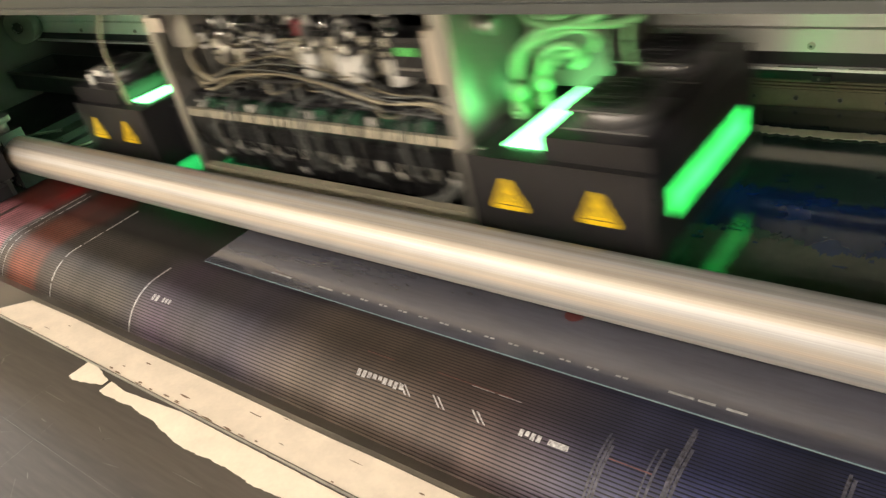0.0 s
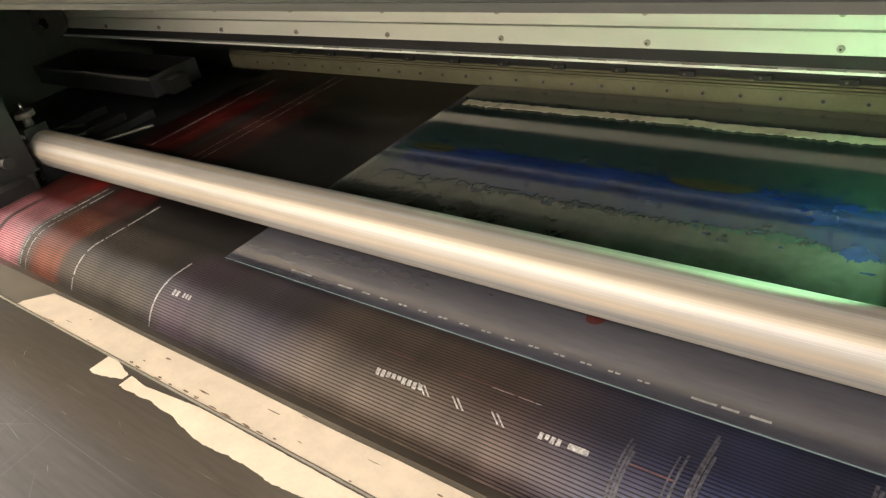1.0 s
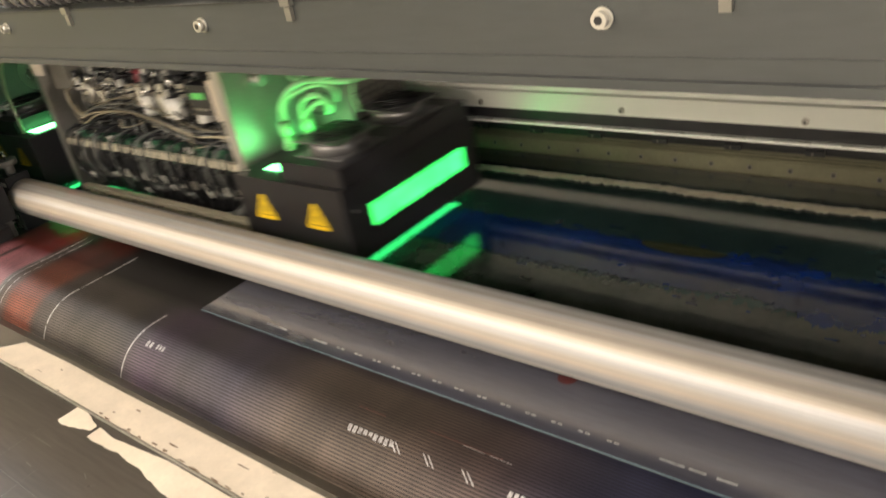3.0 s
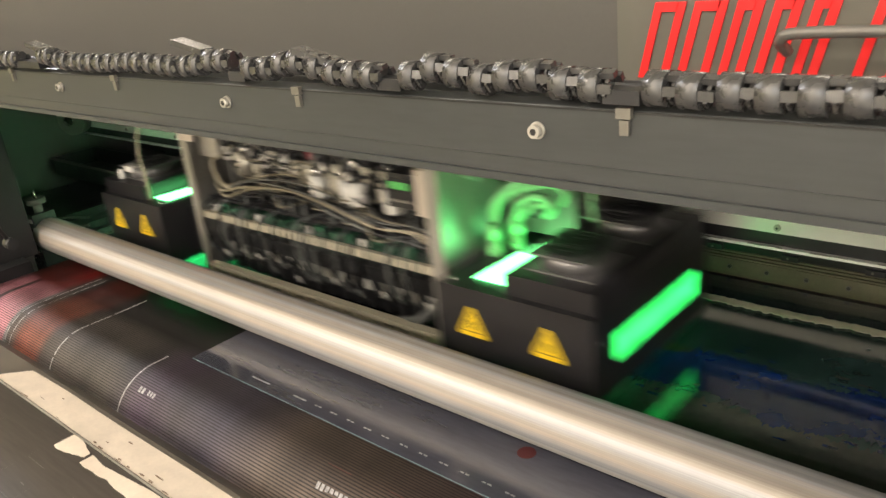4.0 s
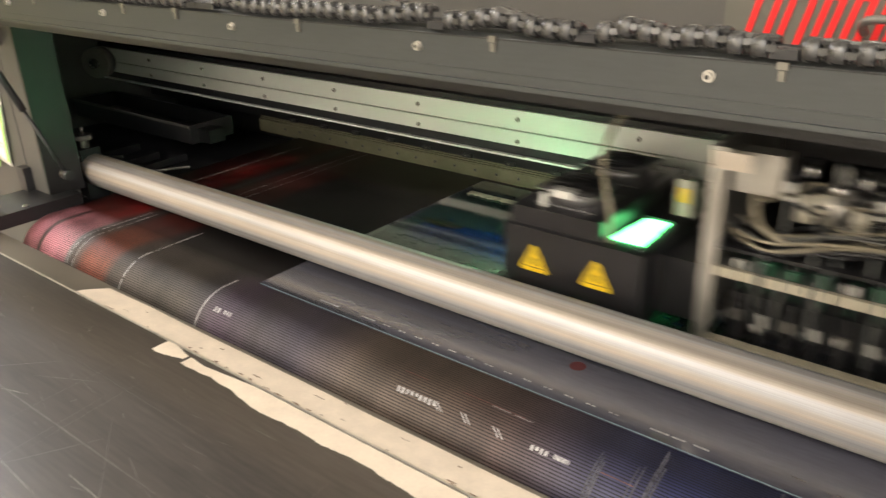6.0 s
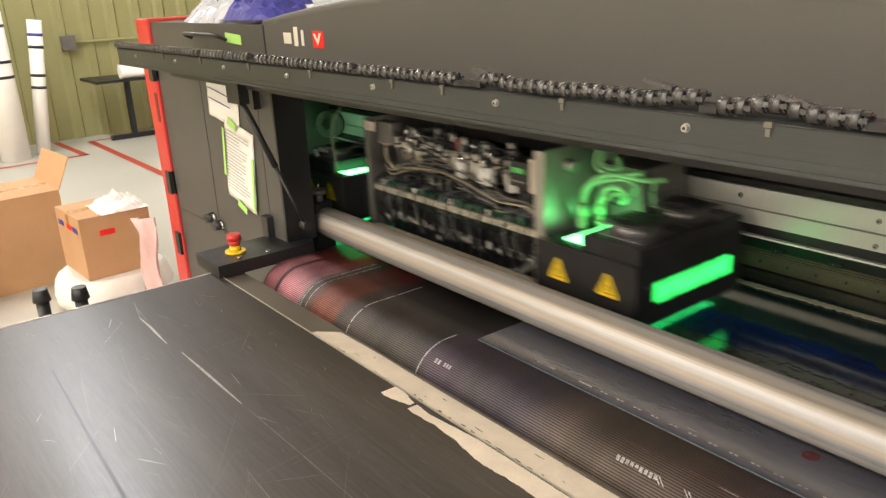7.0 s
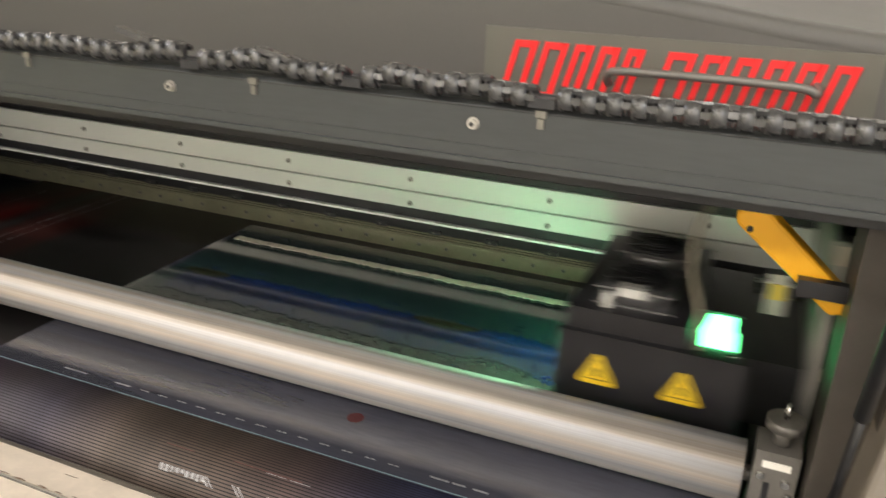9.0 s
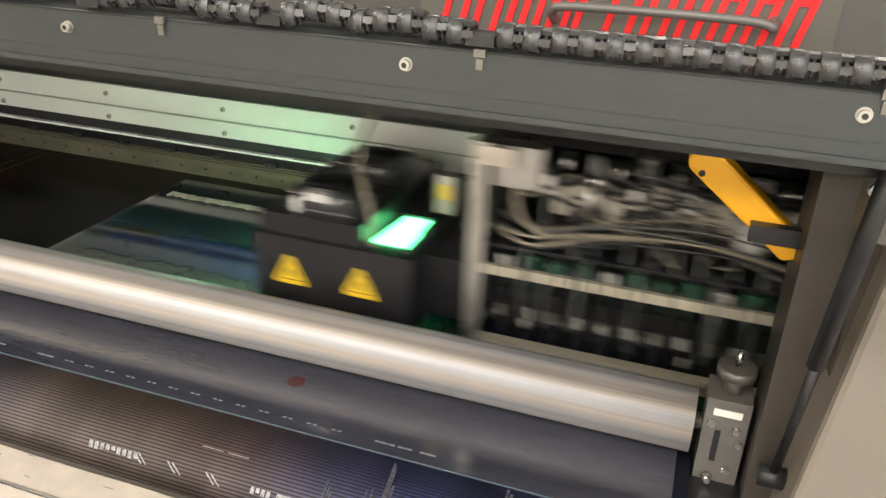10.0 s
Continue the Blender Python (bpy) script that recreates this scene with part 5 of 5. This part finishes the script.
p1 = sheet_of_paper("paper_sheet", -1.40, 1.31, 0.235, 0.16, 8, "white paper sheet taped to the cabinet door", 3, 1)
p2 = sheet_of_paper("paper_sheet", -1.325, 1.10, 0.21, 0.265, 9, "white printed page held by green tape", 18, 2)
for tx, tz, w, h, a in ((-0.03, 0.13, 0.06, 0.025, 12), (0.015, -0.135, 0.065, 0.022, 10), (-0.103, 0.02, 0.014, 0.16, 0), (0.104, -0.03, 0.014, 0.17, 0)):
    part("tape_strip", box(B(), -w / 2, w / 2, -0.0105, -0.0098, -h / 2, h / 2, pose(tx, 0, tz, 0, a, 0)), M_GREENTAPE, p2)
gt = tagged(part("green_tape", box(B(), -0.055, 0.055, CY - 0.0012, CY - 0.0002, -0.014, 0.014, pose(-1.265, 0, 1.496, 0, 3, 0)), M_GREENTAPE), "strip of bright green masking tape on the cabinet", "tape")

# plastic bag on the cabinet
def crumple(cx, cy, z0, sx, sy, sz, seed, n=26):
    bm = B()
    vs = []
    for j in range(n + 1):
        for i in range(n + 1):
            u, v = 2 * i / n - 1, 2 * j / n - 1
            rr = max(0, 1 - (abs(u) ** 2.4 + abs(v) ** 2.4) ** (1 / 2.4))
            p = Vector((u * 2.2, v * 2.2, seed))
            h = rr ** 0.55 * (0.55 + 0.5 * noise.noise(p) + 0.35 * abs(noise.noise(p * 2.7)) + 0.15 * noise.noise(p * 7))
            d = 0.06 * noise.noise(p * 3 + Vector((9, 0, 0)))
            vs.append(bm.verts.new((cx + sx * (u + d), cy + sy * (v - d), z0 + max(0, h) * sz)))
    for j in range(n):
        for i in range(n):
            a = j * (n + 1) + i
            bm.faces.new((vs[a], vs[a + 1], vs[a + n + 2], vs[a + n + 1]))
    return bm


bag = tagged(part("plastic_bag", crumple(-1.50, 0.16, 1.531, 0.44, 0.26, 0.20, 3), M_BAG), "crumpled translucent plastic bag with blue print on the cabinet", "plastic bag")
part("blue_patch", crumple(-1.27, 0.02, 1.548, 0.15, 0.13, 0.15, 8, 18), M_BLUEPRINT, bag, "blue printed patch")


# cardboard boxes and rag
def carton(x, y, z, w, d, h, turn, flap=False, label="brown cardboard carton on the floor"):
    c = thing("cardboard_box", label, "cardboard box", "cartons")
    c.matrix_basis = pose(x, y, z, 0, 0, turn)
    part("body", bbox(-w / 2, w / 2, -d / 2, d / 2, 0, h, 0.004), M_CARD, c)
    part("packing_tape", bbox(-0.03, 0.03, -d / 2 - 0.001, d / 2 + 0.001, h - 0.08, h + 0.001, 0.0004), mat("packing_tape", (0.45, 0.24, 0.10), 0.25), c)
    if flap:
        part("flap", box(B(), -w / 2, w / 2, 0, 0.005, 0, 0.2, pose(0, d / 2, h, -25, 0, 0)), M_CARD, c)
    return c


carton(-4.22, -0.42, 0, 0.50, 0.5, 0.56, 4, True)
carton(-4.0, -1.05, 0, 0.55, 0.5, 0.42, 10)
b3 = carton(-3.47, -0.06, 0.20, 0.41, 0.37, 0.34, 3, False, "brown cardboard carton with small red and blue print")
for i, (px, m_) in enumerate(((-0.12, M_BLUEPRINT), (0.02, M_SIGNRED), (0.12, M_BLUEPRINT))):
    part("printed_bar", box(B(), px - 0.04, px + 0.04, -0.1872, -0.1855, 0.25, 0.28), m_, b3)
part("printed_bar", box(B(), 0.2055, 0.207, -0.09, -0.01, 0.23, 0.26), M_SIGNRED, b3)
part("printed_spot", cyl(B(), (-0.2055, -0.04, 0.08), (-0.207, -0.04, 0.08), 0.065, n=20), M_SIGNRED, b3)
def sack():
    """A slack sack, creased all round, with a flat top and foot."""
    bm, n, rows = B(), 40, []
    for h in (0.0, 0.03, 0.08, 0.13, 0.17, 0.198):
        ring = []
        for i in range(n):
            a = 6.28318 * i / n
            r = 0.27 + 0.045 * math.sin(math.pi * h / 0.2) + 0.03 * noise.noise(Vector((3 * math.cos(a), 3 * math.sin(a), h * 9))) + 0.012 * noise.noise(Vector((9 * math.cos(a), 9 * math.sin(a), h * 20)))
            ring.append(bm.verts.new((-3.47 + r * math.cos(a), -0.06 + r * math.sin(a), h)))
        rows.append(ring)
    for a, b in zip(rows, rows[1:]):
        for i in range(n):
            bm.faces.new((a[i], a[(i + 1) % n], b[(i + 1) % n], b[i])).smooth = True
    bm.faces.new(rows[0][::-1])
    bm.faces.new(rows[-1])
    return bm


tagged(part("white_sack", sack(), M_WHITE), "slack white plastic sack under a carton", "sack")
rag = tagged(part("rag", crumple(-3.40, 0.01, 0.541, 0.15, 0.13, 0.11, 5, 18), M_WHITE), "crumpled white rag on a carton", "rag")
bm = B()
vs = [[bm.verts.new((-3.19 + 0.02 * math.sin(j * 0.9) + 0.012 * j + 0.08 * (i / 6 - 0.5), 0.06 + 0.025 * math.sin(i * 1.4 + j * 0.5) + 0.08 * (i / 6 - 0.5), 0.50 - 0.05 * j)) for i in range(7)] for j in range(10)]
for j in range(9):
    for i in range(6):
        bm.faces.new((vs[j][i], vs[j][i + 1], vs[j + 1][i + 1], vs[j + 1][i])).smooth = True
r = bmesh.ops.extrude_face_region(bm, geom=bm.faces[:])
bmesh.ops.translate(bm, verts=[v for v in r["geom"] if isinstance(v, bmesh.types.BMVert)], vec=(0.004, 0.004, 0))
tagged(part("pink_cloth", bm, M_PINK), "pale pink cloth hanging beside a carton", "cloth")

# table with paper rolls by the wall
WT = thing("folding_table", "black folding table with paper rolls by the wall", "table")
WT.location = (-8.85, 2.1, 0)
part("tabletop", bbox(-0.35, 0.35, -0.78, 1.2, 0.70, 0.73, 0.004), M_DARK, WT)
for y in (-0.35, 0.95):
    part("leg", bbox(-0.03, 0.03, y - 0.03, y + 0.03, 0.05, 0.70, 0.004), M_DARK, WT)
    part("foot", bbox(-0.04, 0.04, y - 0.28, y + 0.28, 0.0, 0.05, 0.004), M_DARK, WT)
for k, (x, r) in enumerate(((0.25, 0.075), (0.09, 0.08), (-0.08, 0.075), (-0.24, 0.07))):
    tagged(part("paper_roll", cyl(B(), (-8.85 + x, 1.62 + 0.05 * k, 0.73 + r), (-8.85 + x, 3.1, 0.73 + r), r, n=24), M_PAPER), "white paper roll on the folding table", "paper roll", "paper rolls")
# rolls standing by the wall
for x, y, r, h, dx in ((-8.50, 0.36, 0.15, 1.75, 0.0), (-8.62, 0.66, 0.075, 1.45, -0.12), (-8.9, 0.05, 0.15, 1.9, 0.0)):
    t = thing("upright_roll", "pale roll of film with dark bands standing by the wall", "film roll", "standing rolls")
    t.matrix_basis = Matrix.Translation((x, y, 0)) @ Matrix.Rotation(dx, 4, "X")
    part("roll", bevel(cyl(B(), (0, 0, 0), (0, 0, h), r, n=24), 0.004), M_PAPER, t)
    for z in (0.72, 0.85, 1.15, 1.28):
        part("band", cyl(B(), (0, 0, h * z / 1.45), (0, 0, h * z / 1.45 + 0.03), r + 0.002, n=24), M_DARK if z < 1.2 else M_BLUEPRINT, t)
# conduit on the wall
cd = thing("wall_conduit", "pale conduit with a junction box on the corrugated wall", "conduit")
part("pipe", cyl(B(), (-9.35, 1.3, 1.14), (-9.35, 5.5, 1.14), 0.018, n=10), M_WALL, cd)
part("junction_box", bbox(-9.39, -9.30, 1.22, 1.38, 1.06, 1.22, 0.01), M_PLATE, cd)
# red floor lines
for a, b, w in (((-9.3, 0.93), (-8.13, 0.98), 0.08), ((-8.15, 1.02), (-8.1, -1.5), 0.08), ((-9.0, 1.26), (-9.02, 4.0), 0.05), ((-9.0, 1.26), (-3.2, 1.255), 0.08)):
    a, b = Vector((*a, 0.002)), Vector((*b, 0.002))
    d = (b - a).normalized()
    nrm = Vector((-d.y, d.x, 0)) * w / 2
    bm = B()
    bm.faces.new([bm.verts.new(v) for v in (a - nrm, b - nrm, b + nrm, a + nrm)])
    structure("floor_line", bm, M_FLOORTAPE, "dark red tape line on the floor", "floor marking")
# black floor clutter behind the table
for x, y in ((-1.62, -0.72), (-1.55, -0.62)):
    kn = thing("leveling_post", "black knobbed post beside the table", "post", "posts")
    kn.location = (x, y, 0)
    part("post", cyl(B(), (0, 0, 0), (0, 0, 0.72), 0.02, n=16), M_BLACK, kn)
    part("cap", bevel(cyl(B(), (0, 0, 0.72), (0, 0, 0.76), 0.028, 0.022, n=18), 0.004, 2, 60), M_BLACK, kn)


# ---- movement ----
def carriage_x(t):
    """Back and forth at a steady pace with soft turns."""
    turns = [(-0.673, -1.616), (1.337, 1.170), (3.345, -1.616), (5.337, 1.168), (7.365, -1.618), (9.371, 1.190), (11.385, -1.616)]
    tc, xc = min(turns, key=lambda q: abs(q[0] - t))
    v, ta = 1.7, 0.385 if xc > 0 else 0.35
    s = -1 if xc > 0 else 1
    d = abs(t - tc)
    return xc + s * (0.5 * v / ta * d * d if d < ta else v * ta / 2 + v * (d - ta))


def motions():
    sheet = ((0, 0.0), (3.2, 0.0), (3.5, -0.018), (5.2, -0.018), (5.5, -0.022), (7.2, -0.024), (7.6, -0.030), (8.3, -0.036), (9.2, -0.042), (9.5, -0.048), (10.0, -0.048))
    walk(SHEET, [(t, pose(0, y, 0)) for t, y in sheet])
    walk(MARKS, [(t, pose(0, NOSE_Y, BELT_Z - NOSE_R, -math.degrees(y / NOSE_R), 0, 0)) for t, y in sheet])
    walk(CAR, [(i * 0.1, pose(carriage_x(i * 0.1), 0, 0)) for i in range(101)])


motions()
